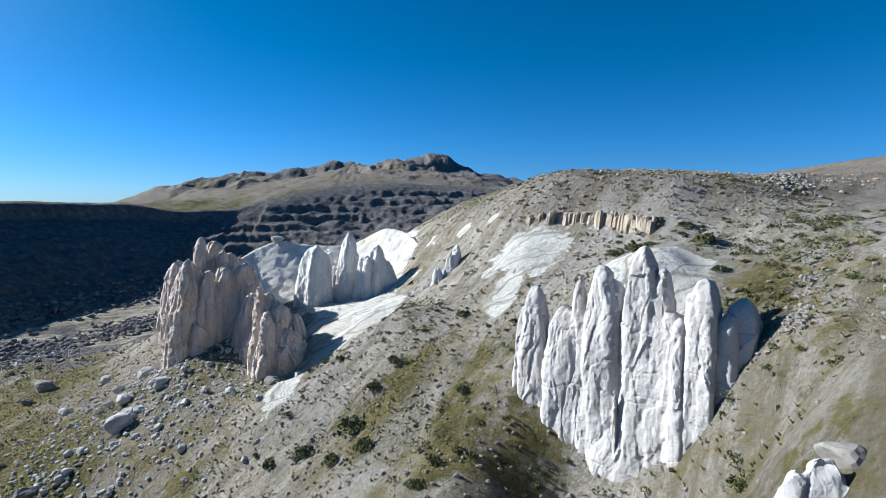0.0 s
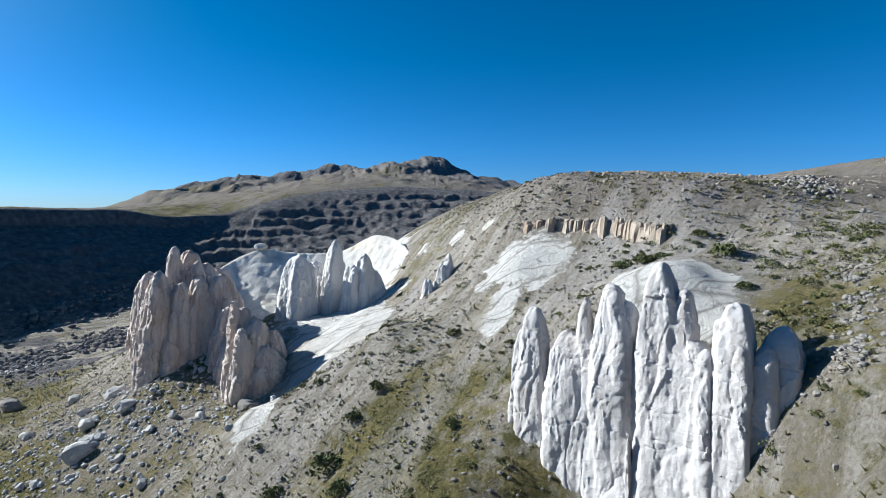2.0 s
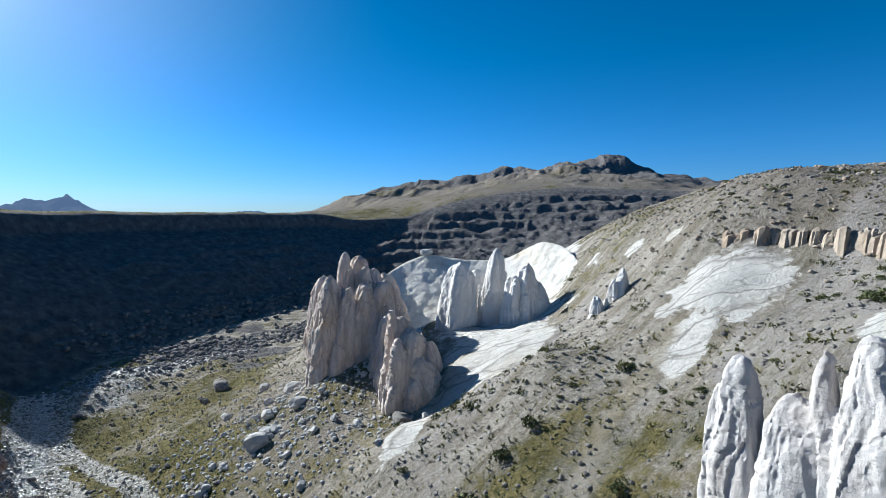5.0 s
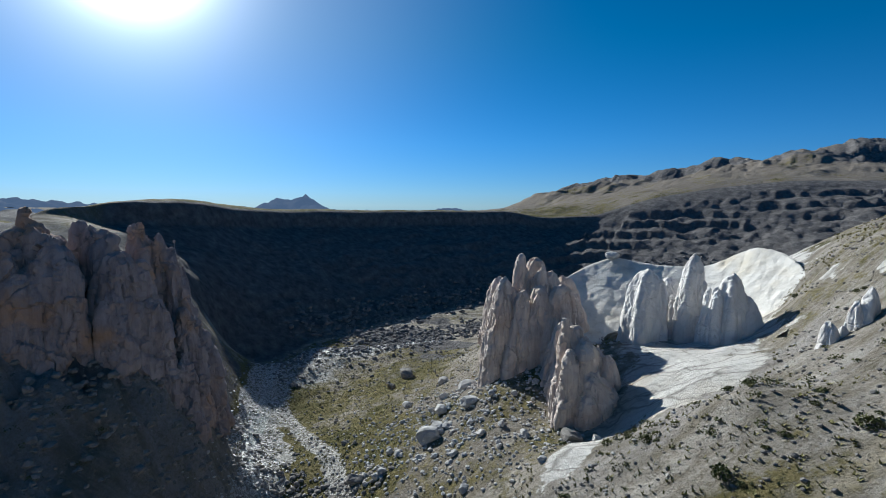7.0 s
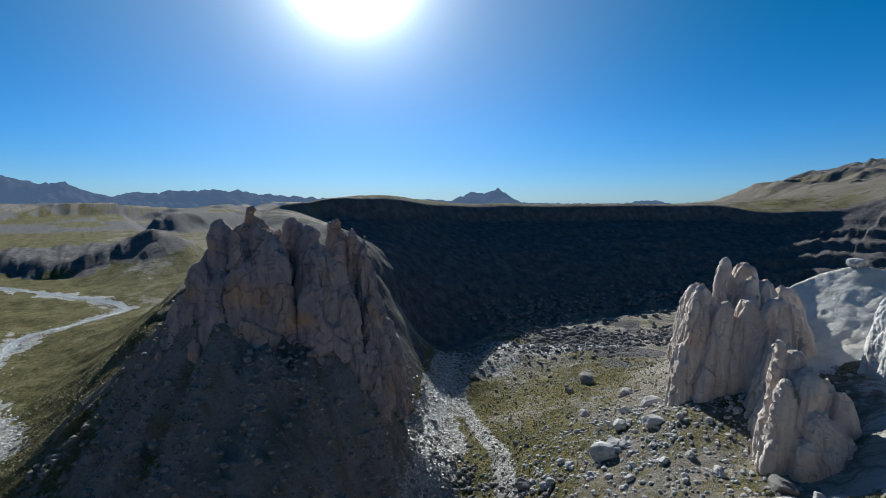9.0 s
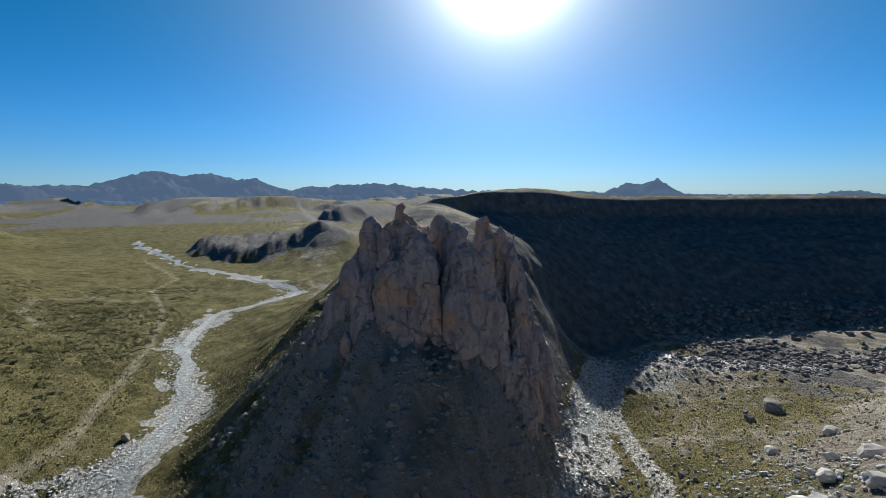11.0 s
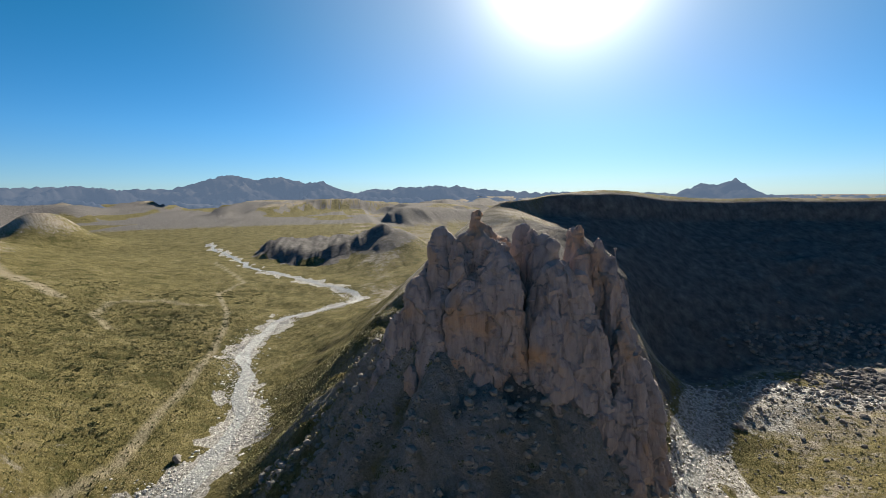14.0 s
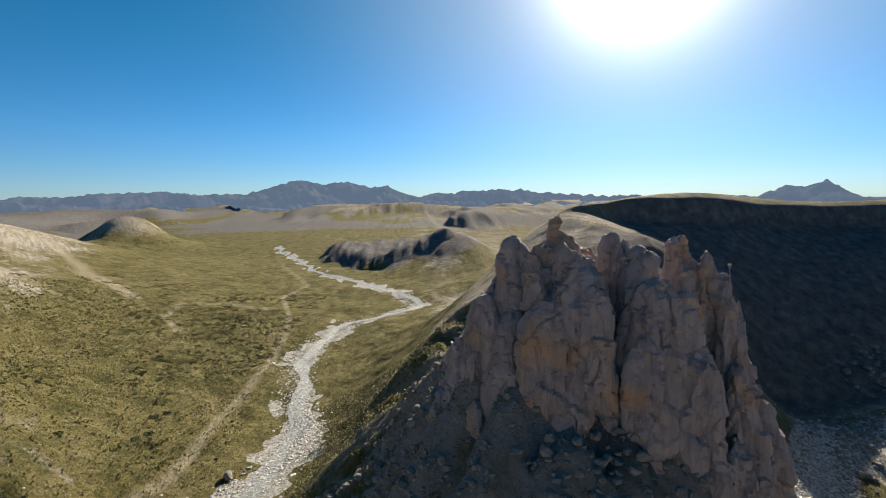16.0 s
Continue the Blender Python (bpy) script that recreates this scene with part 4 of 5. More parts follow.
cirque()
def crag(core, n, seed):
    """A broad buttress: its core blocks with a broken crest of small ones."""
    q = random.Random(seed)
    out = list(core)
    for x, y, zb, zt, w, tip, *_ in core:
        for _k in range(n):
            a, r = q.uniform(0, 6.28), w * q.uniform(0.12, 0.46)
            out.append((x + r * math.cos(a), y + r * math.sin(a), zt - q.uniform(9, 14), zt + q.uniform(-3.4, 1.5), w * q.uniform(0.24, 0.46), q.uniform(2.4, 6.0)))
    return out


formation("rusty_rock_crown", "rusty brown tuff crags on the ridge top", [
    crag([(-102.3, 56.7, 40.9, 60.6, 6.5, 2.4, 1.0, 0.2, 0.8), (-102.5, 53.9, 32.9, 58.4, 7.6, 3.6, 1.0, 0.3, 1.3), (-98.7, 58.7, 31.4, 57.6, 7.4, 4.2), (-101.0, 58.0, 26.0, 51.0, 14.0, 4.0)], 3, 3)
    + [(-94.9, 59.5, 30.3, 53.4, 4.6, 3.6, 1.0, 0.1, 0.4), (-97.1, 56.4, 30.9, 52.4, 8.8, 6.0, 0.7, -0.1, -0.5), (-98.1, 52.1, 32.9, 55.2, 4.2, 3.0, 1.0, 0.2, 0.9), (-102.3, 56.7, 50.0, 62.6, 3.0, 2.0)],
    [(-102.4, 50.1, 37.0, 56.0, 4.6, 2.8, 1.0, 0.1, 0.8), (-102.6, 45.5, 36.6, 50.9, 6.0, 2.6, 1.0, 0.2, 1.5), (-100.0, 50.3, 33.7, 49.1, 5.6, 3.0), (-98.8, 48.4, 31.1, 43.3, 5.2, 2.2, 1.0, 0.0, 0.2), (-106.0, 49.0, 36.0, 53.0, 7.0, 2.4)],
    crag([(-98.7, 67.2, 32.6, 58.0, 6.4, 3.6, 1.0, -0.3, -0.7), (-94.6, 68.4, 27.8, 54.6, 7.4, 4.4, 1.0, -0.2, -0.5), (-99.0, 69.0, 26.0, 51.0, 11.0, 4.0)], 2, 5)
    + [(-93.1, 71.9, 28.7, 52.1, 4.9, 3.2, 1.0, -0.3, -0.6), (-92.4, 66.4, 25.0, 47.6, 5.4, 3.2, 1.0, -0.4, -1.0), (-103.0, 65.2, 35.7, 60.2, 4.8, 3.0, 1.0, -0.1, -0.4), (-96.4, 64.4, 27.9, 50.4, 2.4, 3.0), (-92.4, 74.1, 27.4, 46.0, 4.2, 2.6, 1.0, -0.4, -0.9)],
    crag([(-100.1, 79.5, 36.7, 57.4, 5.3, 2.6, 1.0, -0.8, -1.5), (-97.8, 81.4, 30.6, 52.6, 5.6, 2.4, 1.0, -1.1, -1.9), (-102.8, 74.7, 36.6, 59.4, 6.4, 3.0)], 2, 7),
    [(-93.5, 53.2, 20.1, 30.3, 3.6, 2.4), (-95.0, 51.0, 20.0, 27.0, 3.0, 2.2)],
    [(-105.0, 42.6, 33.0, 44.6, 5.6, 2.2, 1.0, 0.4, 1.6), (-104.0, 39.4, 28.0, 37.6, 4.6, 2.0, 1.0, 0.3, 1.6), (-108.6, 41.4, 30.0, 43.0, 6.0, 2.2, 1.0, 0.0, 2.0)],
    [(-98.4, 44.6, 27.0, 37.6, 3.6, 2.2, 1.0, -0.3, 1.2), (-95.6, 46.0, 24.0, 33.4, 3.0, 2.0, 1.0, -0.4, 1.0)],
    [(-90.6, 78.4, 18.0, 34.0, 4.0, 2.2, 1.0, -1.6, -1.0), (-93.6, 80.4, 22.0, 42.0, 5.0, 2.2, 1.0, -1.4, -1.2), (-96.0, 86.0, 18.0, 36.0, 5.4, 2.0, 1.0, -2.0, -1.6)],
    crag([(-112.0, 62.6, 38, 56.6, 10.0, 4.0), (-119.0, 67.0, 42, 54.6, 9.0, 3.0), (-110.4, 53.6, 38, 54.0, 7.0, 3.0)], 3, 9)],
    RUST_ROCK, 74, voxel=0.3, rough=1.25, seed=14, box=2.8, foot=1.25, craggy=0.3, ribs=0.4, crack_depth=0.4, blocky=0.85)

# ---------- far mountains ----------
SKYLINE = [(20, 60), (31, 20), (33.3, 50), (36, 20), (46, 20), (47.6, 60), (49.4, 128), (50.8, 92), (52.4, 102), (54.5, 40), (65, 52), (73, 72), (77.6, 118), (85, 100), (89, 76),
           (92.2, 156), (94.5, 142), (96, 180), (98.8, 168), (100.9, 204), (103.5, 170), (107, 104), (111.7, 98), (114.7, 126), (119.4, 114), (123, 96), (135, 90), (150, 120)]


def mountains():
    az = np.radians(np.arange(18, 150, 0.13))
    dd = np.linspace(2500, 4600, 46)
    A, D = np.meshgrid(az, dd)
    px, py = -30 - D * np.sin(A), 35 + D * np.cos(A)
    top = np.interp(np.degrees(A), [a for a, _ in SKYLINE], [h for _, h in SKYLINE])
    rise = smooth(2550, 3900, D) ** 1.2 * (1 - 0.5 * smooth(3950, 4600, D))
    rid = 1 - np.abs(fbm(px / 330, py / 330, 0, 5, 61))
    z = 4 + rise * top * (1.0 + 0.10 * (rid - 0.7)) + 60 * (rid - 0.75) * 1.5 * smooth(2550, 3000, D) * (1 - 0.75 * smooth(3500, 3850, D))
    z += (5 * fbm(px / 45, py / 45, 0, 3, 66) + 22 * (0.45 - np.abs(fbm(px / 110, py / 130, 0, 3, 67)))) * smooth(3200, 3800, D)
    i = np.arange(A.size).reshape(A.shape)
    f = np.stack([i[:-1, :-1], i[1:, :-1], i[1:, 1:], i[:-1, 1:]], -1).reshape(-1, 4)
    me = quick_mesh("mountain_range", np.column_stack([px.ravel(), py.ravel(), z.ravel() - 3]), f, HAZED_FAR_ROCK)
    tagged(new("mountain_range", me), "far mountain range on the horizon, hazed blue by emission", "mountains", kind="structure")


mountains()

# ---------- water in the two beds ----------
def water_material():
    m, t, bsdf = nodes_of("shallow stream water")
    co = t.nodes.new("ShaderNodeTexCoord").outputs["Object"]
    n = noise_tex(t, co, 1.4, 6, 0.7)
    t.links.new(ramp(t, n, [(0.4, (0.12, 0.13, 0.125)), (0.55, (0.3, 0.31, 0.3)), (0.66, (0.65, 0.66, 0.65))]), bsdf.inputs["Base Color"])
    bsdf.inputs["Roughness"].default_value = 0.3
    bump(t, bsdf, n, 1.0, 0.6)
    return m


WATER = water_material()


def stream(name, label, line, width, seed, swing):
    pts = np.array(sampled(line, 3.0))
    s = np.arange(len(pts))
    tx, ty = np.gradient(pts[:, 0]), np.gradient(pts[:, 1])
    ln = np.hypot(tx, ty)
    nxv, nyv = -ty / ln, tx / ln
    off = swing * vnoise(s / 9.0, seed)
    rows = []
    for e in np.linspace(-1, 1, 5):
        w = width * (0.5 + 0.22 * vnoise(s / 4.0, seed + 3 + e))
        rows.append(np.column_stack([pts[:, 0] + nxv * (off + e * w), pts[:, 1] + nyv * (off + e * w)]))
    p = np.stack(rows, 1).reshape(-1, 2)
    z = land(p[:, 0], p[:, 1]) + 0.12
    i = np.arange(len(p)).reshape(len(pts), 5)
    f = np.stack([i[:-1, :-1], i[1:, :-1], i[1:, 1:], i[:-1, 1:]], -1).reshape(-1, 4)
    tagged(new(name, quick_mesh(name, np.column_stack([p, z]), f, WATER)), label, "stream", kind="structure")


stream("water", "shallow river water running between pale stones", RIVER, 5.0, 5, 3.4)
stream("water", "shallow creek water running between pale stones", CREEK[2:], 3.4, 8, 2.0)

# ---------- cliff band of jointed rock ----------
def cliff_band():
    rng = random.Random(5)
    band = tagged(new("cliff_band"), "ochre and grey jointed cliff band under the rim", "cliff")
    for k, (x, y, z) in enumerate(sampled(BAND_FOOT[1:5], 0.42)):
        w = rng.uniform(0.35, 0.85)
        x, y = x + 0.6 + rng.uniform(-0.5, 0.5), y + 0.6 + rng.uniform(-0.6, 0.6)
        top = z + rng.uniform(1.6, 2.8) + 0.7 * math.sin(k * 0.07)
        n = 6
        vs, fs = [], []
        h0 = z - 2.2
        for lev, (hz, g) in enumerate(((h0, 1.1), (h0 + (top - h0) * 0.55, 1.0), (top - 0.4, 0.93), (top, 0.6))):
            for q in range(n):
                a = 2 * math.pi * q / n + k
                r = w * g * (0.75 + 0.45 * rng.random())
                vs.append((x + r * math.cos(a) + lev * 0.35, y + r * math.sin(a) * 1.2 + lev * 0.4, hz + 0.25 * rng.random()))
        for lev in range(3):
            for q in range(n):
                fs.append((lev * n + q, lev * n + (q + 1) % n, (lev + 1) * n + (q + 1) % n, (lev + 1) * n + q))
        fs.append(tuple(range(3 * n, 4 * n)))
        part("column", mesh_of("column", vs, fs, BAND_ROCK, False), band)


cliff_band()

# ---------- boulders ----------
def boulder_mesh(name, seed, material, sub=3):
    bm = bmesh.new()
    bmesh.ops.create_icosphere(bm, subdivisions=sub, radius=0.5)
    rng = random.Random(seed)
    planes = [(Vector((rng.gauss(0, 1), rng.gauss(0, 1), rng.gauss(0, 0.8))).normalized(), rng.uniform(0.26, 0.42)) for _ in range(11)]
    for v in bm.verts:
        p = v.co.copy()
        for nrm, lim in planes:
            o = p.dot(nrm) - lim
            if o > 0:
                p -= nrm * o * 0.92
        p += p.normalized() * 0.05 * noise.fractal(p * 4 + Vector((seed, 0, 0)), 1.0, 2.0, 4)
        v.co = Vector((p.x, p.y * 0.85, p.z * 0.72))
    me = bpy.data.meshes.new(name)
    bm.to_mesh(me)
    bm.free()
    me.materials.append(material)
    return me


PALE_B = [boulder_mesh("boulder", s, PALE_STONE) for s in range(6)]
GREY_B = [boulder_mesh("boulder", s + 20, GREY_STONE) for s in range(6)]
rng = random.Random(11)


def boulder(x, y, size, meshes, label, group, sink=0.18):
    ob = tagged(new("boulder", rng.choice(meshes)), label, "boulder", group)
    ob.location = (x, y, ground_z(x, y) + size * (0.30 - sink))
    ob.rotation_euler = (rng.uniform(-0.3, 0.3), rng.uniform(-0.3, 0.3), rng.uniform(0, 6.28))
    ob.scale = (size, size * rng.uniform(0.8, 1.1), size * rng.uniform(0.8, 1.15))


for x, y, s in ((-79.5, 150.6, 4.4), (-60.7, 134.3, 5.6), (-61.8, 124, 4.2), (-53.1, 122.6, 5.2), (-82.2, 136, 3.6), (-56.6, 111.7, 6.0), (-56.9, 115.2, 4.6),
                (-35.6, 82.6, 6.2), (-48.1, 81.9, 4.4), (-67.7, 133.8, 3.5), (-23.5, 84.8, 1.8)):
    boulder(x, y, s, PALE_B, "pale angular boulder lying on the scree apron", "pale boulders")
for x, y, s in ((-103.9, 163.5, 7.6), (-68.7, 102.4, 5.2), (-24.4, 110.2, 5.0), (-101.8, 152.2, 3.2), (-87.8, 117.1, 2.8), (27.6, 27.2, 3.2), (-59.2, 92.6, 2.6), (-152, -9, 3.4)):
    boulder(x, y, s, GREY_B, "grey weathered boulder resting on the ground", "grey boulders")
for _ in range(70):
    x, y = rng.gauss(-52, 17), rng.gauss(116, 15)
    if ground_z(x, y) > 2.0 and x < -18:
        boulder(x, y, rng.uniform(0.8, 2.6), PALE_B, "small pale boulder lying on the scree apron", "pale boulders")
for _ in range(60):
    x, y = rng.uniform(-150, -70), rng.uniform(95, 200)
    boulder(x, y, rng.uniform(0.7, 2.2), GREY_B, "small grey boulder on the turf flat", "grey boulders")


perched = tagged(new("boulder", PALE_B[2]), "pale rounded boulder perched on the white rim", "boulder", "pale boulders")
perched.location, perched.scale = (-38.2, 179.2, 48.6), (5.0, 4.0, 3.6)


def scatter(name, label, category, pts, sizes, seed, material, flat=0.7):
    """Many loose stones in one mesh."""
    r = np.random.RandomState(seed)
    ph = (1 + 5 ** 0.5) / 2
    v = np.array([(-1, ph, 0), (1, ph, 0), (-1, -ph, 0), (1, -ph, 0), (0, -1, ph), (0, 1, ph), (0, -1, -ph), (0, 1, -ph), (ph, 0, -1), (ph, 0, 1), (-ph, 0, -1), (-ph, 0, 1)]) / 1.9
    t = np.array([(0, 11, 5), (0, 5, 1), (0, 1, 7), (0, 7, 10), (0, 10, 11), (1, 5, 9), (5, 11, 4), (11, 10, 2), (10, 7, 6), (7, 1, 8),
                  (3, 9, 4), (3, 4, 2), (3, 2, 6), (3, 6, 8), (3, 8, 9), (4, 9, 5), (2, 4, 11), (6, 2, 10), (8, 6, 7), (9, 8, 1)])
    keep = pale_zone(pts[:, 0], pts[:, 1]) < 0.35
    pts, sizes = pts[keep], sizes[keep]
    n = len(pts)
    z = land(pts[:, 0], pts[:, 1])
    jit = 1 + 0.45 * (r.rand(n, 12, 1) - 0.5)
    ang = r.rand(n) * 6.28
    c, s = np.cos(ang)[:, None], np.sin(ang)[:, None]
    b = v[None] * jit * (1 + 0.5 * (r.rand(n, 1, 3) - 0.5)) * (sizes / 2)[:, None, None]
    vx, vy = b[..., 0] * c - b[..., 1] * s, b[..., 0] * s + b[..., 1] * c
    verts = np.stack([vx + pts[:, :1], vy + pts[:, 1:2], b[..., 2] * flat + (z + sizes * 0.12)[:, None]], -1).reshape(-1, 3)
    faces = (t[None] + 12 * np.arange(n)[:, None, None]).reshape(-1, 3)
    tagged(new(name, quick_mesh(name, verts, faces, material, False)), label, category, kind="stuff")


nr = np.random.RandomState(4)


def along(line, n, spread, power=1.0):
    p = np.array(sampled(line, 4.0))[:, :2]
    k = nr.randint(0, len(p), n)
    return p[k] + nr.randn(n, 2) * spread


def sizes(n, lo, hi, k=2.5):
    return lo + (hi - lo) * nr.rand(n) ** k


scatter("river_stones", "pale rounded stones in the river bed", "stones", along(RIVER[4:], 7500, 3.5), sizes(7500, 0.2, 1.0), 1, RIVER_STONE, 0.42)
scatter("creek_stones", "pale and grey stones in the creek bed", "stones", along(CREEK[2:10], 5000, 3.2), sizes(5000, 0.2, 0.9), 2, RIVER_STONE, 0.45)
p = np.column_stack([nr.uniform(-40, 75, 10000), nr.uniform(35, 170, 10000)])
scatter("scree", "small loose stones scattered over the slope", "scree", p, sizes(10000, 0.12, 0.8, 3), 3, GREY_STONE)
p = np.column_stack([nr.normal(-52, 20, 5000), nr.normal(118, 18, 5000)])
scatter("scree", "pale rubble under the tuff fins", "scree", p, sizes(5000, 0.15, 1.2, 3.5), 4, PALE_STONE)
p = np.column_stack([nr.uniform(-160, -70, 2500), nr.uniform(95, 215, 2500)])
scatter("scree", "grey stones on the turf flat", "scree", p, sizes(2500, 0.2, 1.0, 3), 5, GREY_STONE)
scatter("talus", "dark lava blocks at the foot of the wall", "talus", along(MESA_FOOT[1:6], 2600, 9.0), sizes(2600, 0.6, 3.6, 2.5), 6, LAVA_ROCK)
scatter("talus", "dark lava blocks beside the creek", "talus", along([(-125, 205, 0), (-150, 186, 0), (-162, 160, 0), (-150, 145, 0)], 700, 5.0), sizes(700, 0.5, 2.2), 7, LAVA_ROCK)
scatter("talus", "dark lava blocks spread between creek and wall", "talus", along([(-165, 200, 0), (-142, 214, 0), (-126, 238, 0), (-116, 262, 0)], 1400, 9.0), sizes(1400, 0.5, 2.8), 17, LAVA_ROCK)
scatter("talus", "grey block chute below the rim", "talus", along([(92, 112, 0), (86, 101, 0), (79, 91, 0)], 420, 2.2), sizes(420, 0.3, 1.2), 8, GREY_STONE)
scatter("scree", "grey stones along the gully", "scree", along(GULLY[1:5], 320, 0.9), sizes(320, 0.2, 0.8), 18, GREY_STONE)
p = np.column_stack([nr.uniform(20, 130, 3000), nr.uniform(95, 200, 3000)])
scatter("scree", "reddish stones on the plateau rim", "scree", p, sizes(3000, 0.2, 1.1, 3), 9, BAND_ROCK)
p = np.column_stack([nr.uniform(-125, -60, 8000), nr.uniform(15, 105, 8000)])
scatter("scree", "loose stones on the shaded ridge flank", "scree", p, sizes(8000, 0.2, 1.8, 3.5), 10, GREY_STONE)

# ---------- shrubs and tussocks ----------
def leaf_cloud(n, r, seed, leaf, high=0.7):
    """Leaf quads spread through an uneven low dome."""
    q = np.random.RandomState(seed)
    d = q.randn(n, 3)
    d /= np.linalg.norm(d, axis=1)[:, None]
    d[:, 2] = np.abs(d[:, 2])
    lump = 1 + 0.45 * vnoise(d[:, 0] * 2 + seed, d[:, 1] * 2, d[:, 2] * 2, seed)
    c = d * (r * lump * (0.55 + 0.45 * q.rand(n) ** 0.5))[:, None]
    c[:, 2] *= high
    u = q.randn(n, 3)
    u /= np.linalg.norm(u, axis=1)[:, None]
    w = np.cross(u, q.randn(n, 3))
    w /= np.linalg.norm(w, axis=1)[:, None]
    s = leaf * (0.6 + 0.8 * q.rand(n))[:, None]
    v = np.stack([c - u * s, c + w * s * 0.55, c + u * s, c - w * s * 0.55], 1).reshape(-1, 3)
    return v, np.arange(n * 4).reshape(n, 4)


def shrub_meshes():
    out = []
    for s in range(5):
        v, f = leaf_cloud(420, 1.0, s + 3, 0.13)
        leaves = quick_mesh("foliage", v, f, LEAF, False)
        tv, tf = [], []
        q = random.Random(s)
        for k in range(7):
            a, l = q.uniform(0, 6.28), q.uniform(0.5, 0.85)
            e = Vector((math.cos(a) * l * 0.7, math.sin(a) * l * 0.7, l * 0.6))
            side = Vector((-math.sin(a), math.cos(a), 0)) * 0.03
            up = Vector((0, 0, 0.03))
            b = len(tv)
            tv += [-side - up, side - up, up, e - side * 0.3, e + side * 0.3, e + up * 0.3]
            tf += [(b, b + 1, b + 4, b + 3), (b + 1, b + 2, b + 5, b + 4), (b + 2, b, b + 3, b + 5)]
        out.append((leaves, mesh_of("twigs", tv, tf, TWIG)))
    return out


SHRUBS = shrub_meshes()


def shrub(x, y, size, label, group, flat=1.0):
    top = tagged(new("shrub"), label, "shrub", group)
    top.location = (x, y, ground_z(x, y) - 0.1)
    top.rotation_euler = (0, 0, rng.uniform(0, 6.28))
    top.scale = (size / 2, size / 2 * rng.uniform(0.75, 1.1), size / 2 * flat * rng.uniform(0.7, 1.0))
    leaves, twigs = rng.choice(SHRUBS)
    part("foliage", leaves, top)
    part("twigs", twigs, top, "bare brown twigs")


for x, y, s in ((-4.8, 78.9, 5.6), (-28.4, 80.1, 3.6), (-12.7, 79, 2.8), (-18.1, 80, 2.6), (2.2, 112, 2.4), (-0.5, 112, 2.0), (-8.8, 97.6, 2.2), (14.2, 94, 3.0),
                (6.2, 61.8, 2.4), (3.5, 57.9, 2.6), (16.2, 49.5, 3.6), (17.6, 46.9, 3.0), (14.3, 55.3, 2.4), (16, 55.8, 2.0), (29.9, 42.7, 3.0), (30.8, 39.6, 2.4),
                (-2.7, 72, 3.4), (-7.7, 73.6, 2.8), (22.6, 42.5, 1.8), (40.6, 87.6, 4.2), (43, 85.6, 4.0), (45, 83.1, 3.2), (49.3, 75.5, 4.0), (45.6, 65.9, 2.4),
                (52.2, 85.4, 3.0), (11.4, 74.2, 2.4), (-2.4, 85, 2.8), (1.4, 88, 3.0)):
    shrub(x, y, s, "dark green shrub growing on the dry slope", "slope shrubs", 1.1)
count = 0
while count < 120:
    x, y = rng.uniform(-25, 85), rng.uniform(38, 170)
    if noise.noise(Vector((x / 14, y / 14, 3.0))) > 0.05 and pale_zone(np.array([x]), np.array([y]))[0] < 0.2:
        shrub(x, y, rng.uniform(0.7, 1.9), "small dark green shrub on the dry slope", "slope shrubs")
        count += 1
count = 0
while count < 140:
    x, y = -95 - 220 * rng.random() ** 1.6, -25 - 110 * rng.random()
    if noise.noise(Vector((x / 30, y / 30, 8.0))) > 0.0 and y < -28:
        shrub(x, y, rng.uniform(0.9, 3.0), "dark olive shrub on the valley side", "valley shrubs", 0.8)
        count += 1


def scrub(name, label, pts, seed):
    vs, fs, k = [], [], 0
    q = np.random.RandomState(seed)
    z = land(pts[:, 0], pts[:, 1])
    for (x, y), h in zip(pts, z):
        v, f = leaf_cloud(60, q.uniform(0.4, 1.3), q.randint(1000), 0.15, 0.6)
        vs.append(v + np.array((x, y, h))), fs.append(f + k)
        k += len(v)
    tagged(new(name, quick_mesh(name, np.concatenate(vs), np.concatenate(fs), LEAF, False)), label, "scrub", kind="stuff")


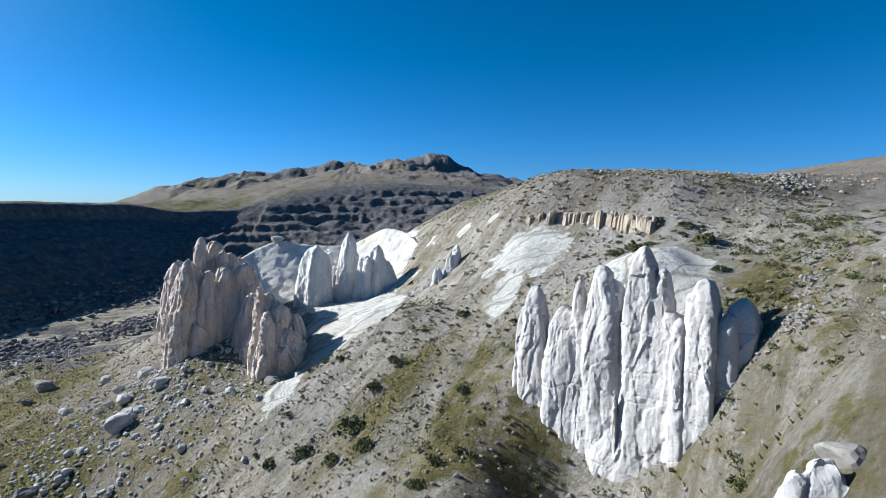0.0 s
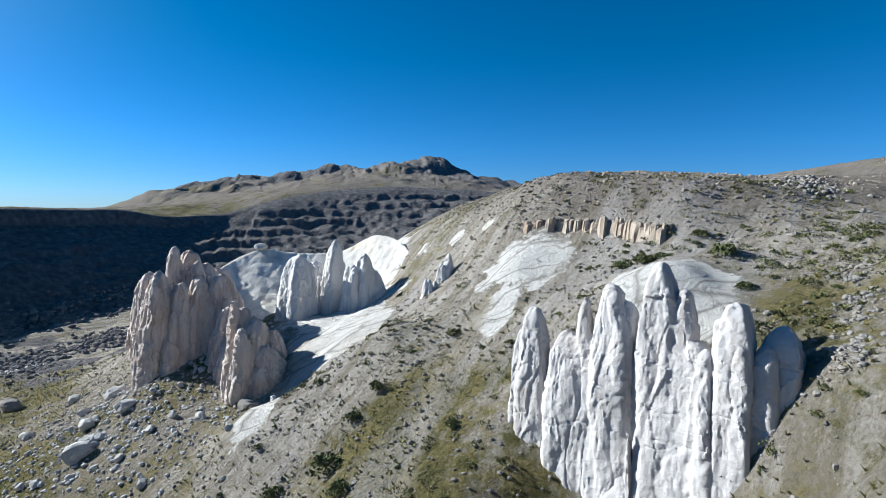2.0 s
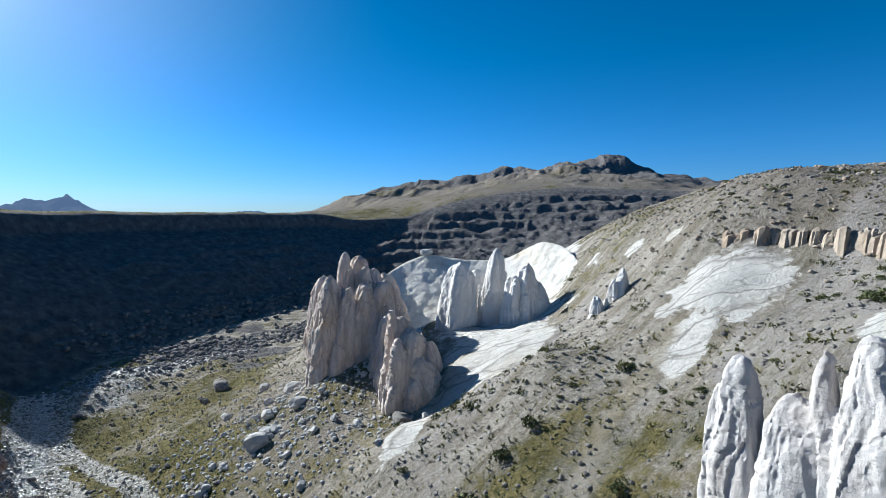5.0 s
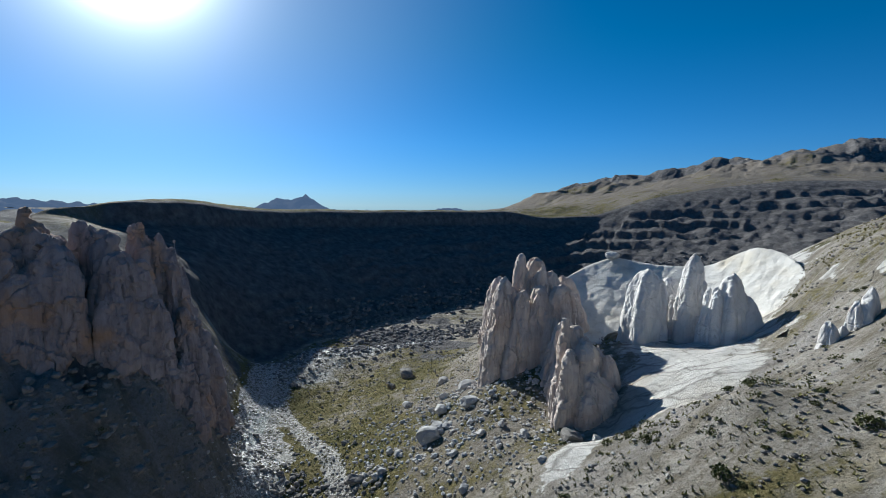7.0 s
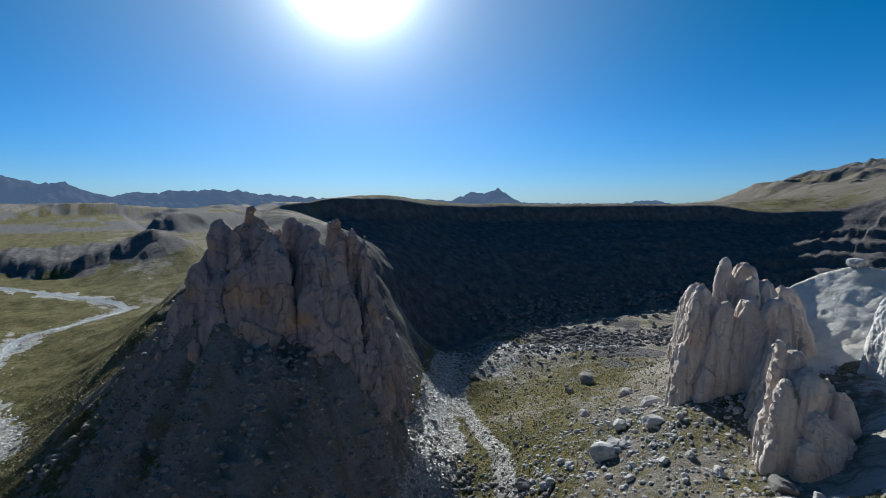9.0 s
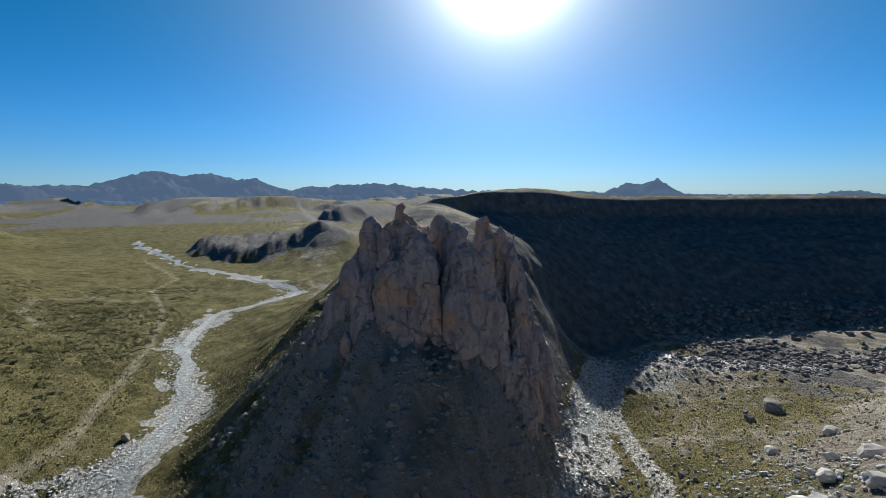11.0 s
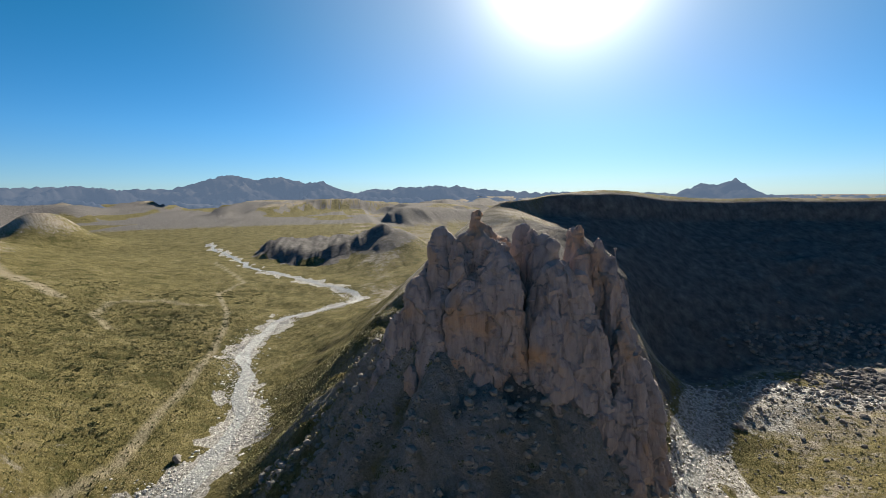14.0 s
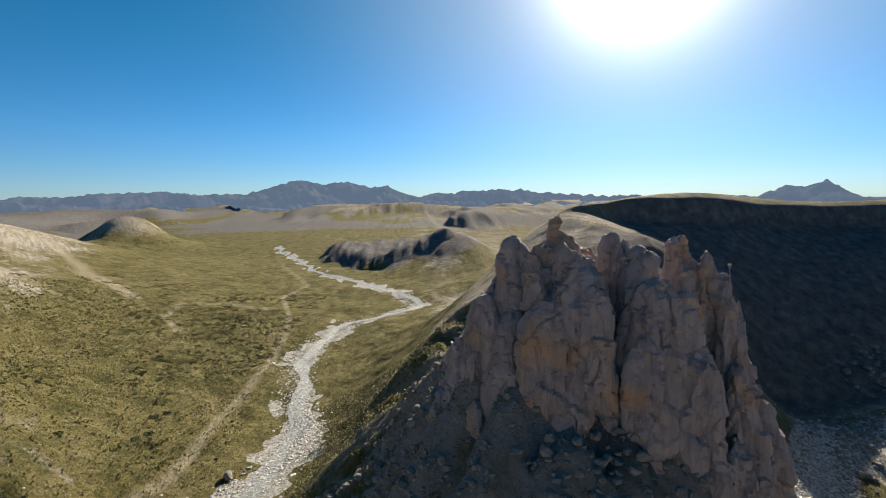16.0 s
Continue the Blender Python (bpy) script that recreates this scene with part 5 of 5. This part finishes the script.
p = np.column_stack([-95 - 300 * nr.rand(3800) ** 1.5, -24 - 150 * nr.rand(3800) ** 1.2])
scrub("low_scrub", "dark low scrub over the valley side", p[fbm(p[:, 0] / 25, p[:, 1] / 25, 0, 3, 91) > -0.15], 3)
p = np.concatenate([np.column_stack([nr.uniform(-30, 85, 700), nr.uniform(38, 120, 700)]), along(GULLY[:6], 110, 4.0)])
p = p[(pale_zone(p[:, 0], p[:, 1]) < 0.2) & (fbm(p[:, 0] / 14, p[:, 1] / 14, 0, 3, 92) > -0.1)]
scrub("low_scrub", "grey green low scrub on the dry slope", p, 4)
p = np.column_stack([nr.uniform(-170, -70, 200), nr.uniform(8, 60, 200)])
scrub("low_scrub", "dark low scrub on the ridge flank", p, 5)


def tussocks(name, label, pts, seed, size, material):
    q = np.random.RandomState(seed)
    pts = pts[pale_zone(pts[:, 0], pts[:, 1]) < 0.3]
    n, k = len(pts), 7
    z = land(pts[:, 0], pts[:, 1])
    base = np.repeat(np.column_stack([pts, z - 0.05]), k, 0)
    a, l = q.rand(n * k) * 6.28, size * (0.5 + q.rand(n * k))
    tip = base + np.column_stack([np.cos(a) * l * 0.6, np.sin(a) * l * 0.6, l * 0.55])
    side = np.column_stack([-np.sin(a), np.cos(a), a * 0]) * (l * 0.22)[:, None]
    v = np.stack([base - side, base + side, tip], 1).reshape(-1, 3)
    tagged(new(name, quick_mesh(name, v, np.arange(len(v)).reshape(-1, 3), material, False)), label, "grass", kind="stuff")


p = np.column_stack([nr.uniform(-45, 80, 9000), nr.uniform(36, 190, 9000)])
p = p[fbm(p[:, 0] / 18, p[:, 1] / 18, 0, 3, 77) > -0.25]
tussocks("grass_tussocks", "low dry grass tussocks on the slope", p, 1, 0.55, DRY_LEAF)
p = np.column_stack([nr.uniform(-160, -60, 5000), nr.uniform(95, 200, 5000)])
tussocks("grass_tussocks", "yellow green grass tussocks on the flat", p, 2, 0.5, DRY_LEAF)
p = np.column_stack([nr.uniform(-330, -95, 9000), nr.uniform(-150, -14, 9000)])
tussocks("grass_tussocks", "olive grass tussocks on the valley side", p, 3, 0.65, LEAF)
p = np.column_stack([nr.uniform(-200, -95, 4000), nr.uniform(8, 60, 4000)])
tussocks("grass_tussocks", "olive grass tussocks on the ridge flank", p, 4, 0.6, DRY_LEAF)
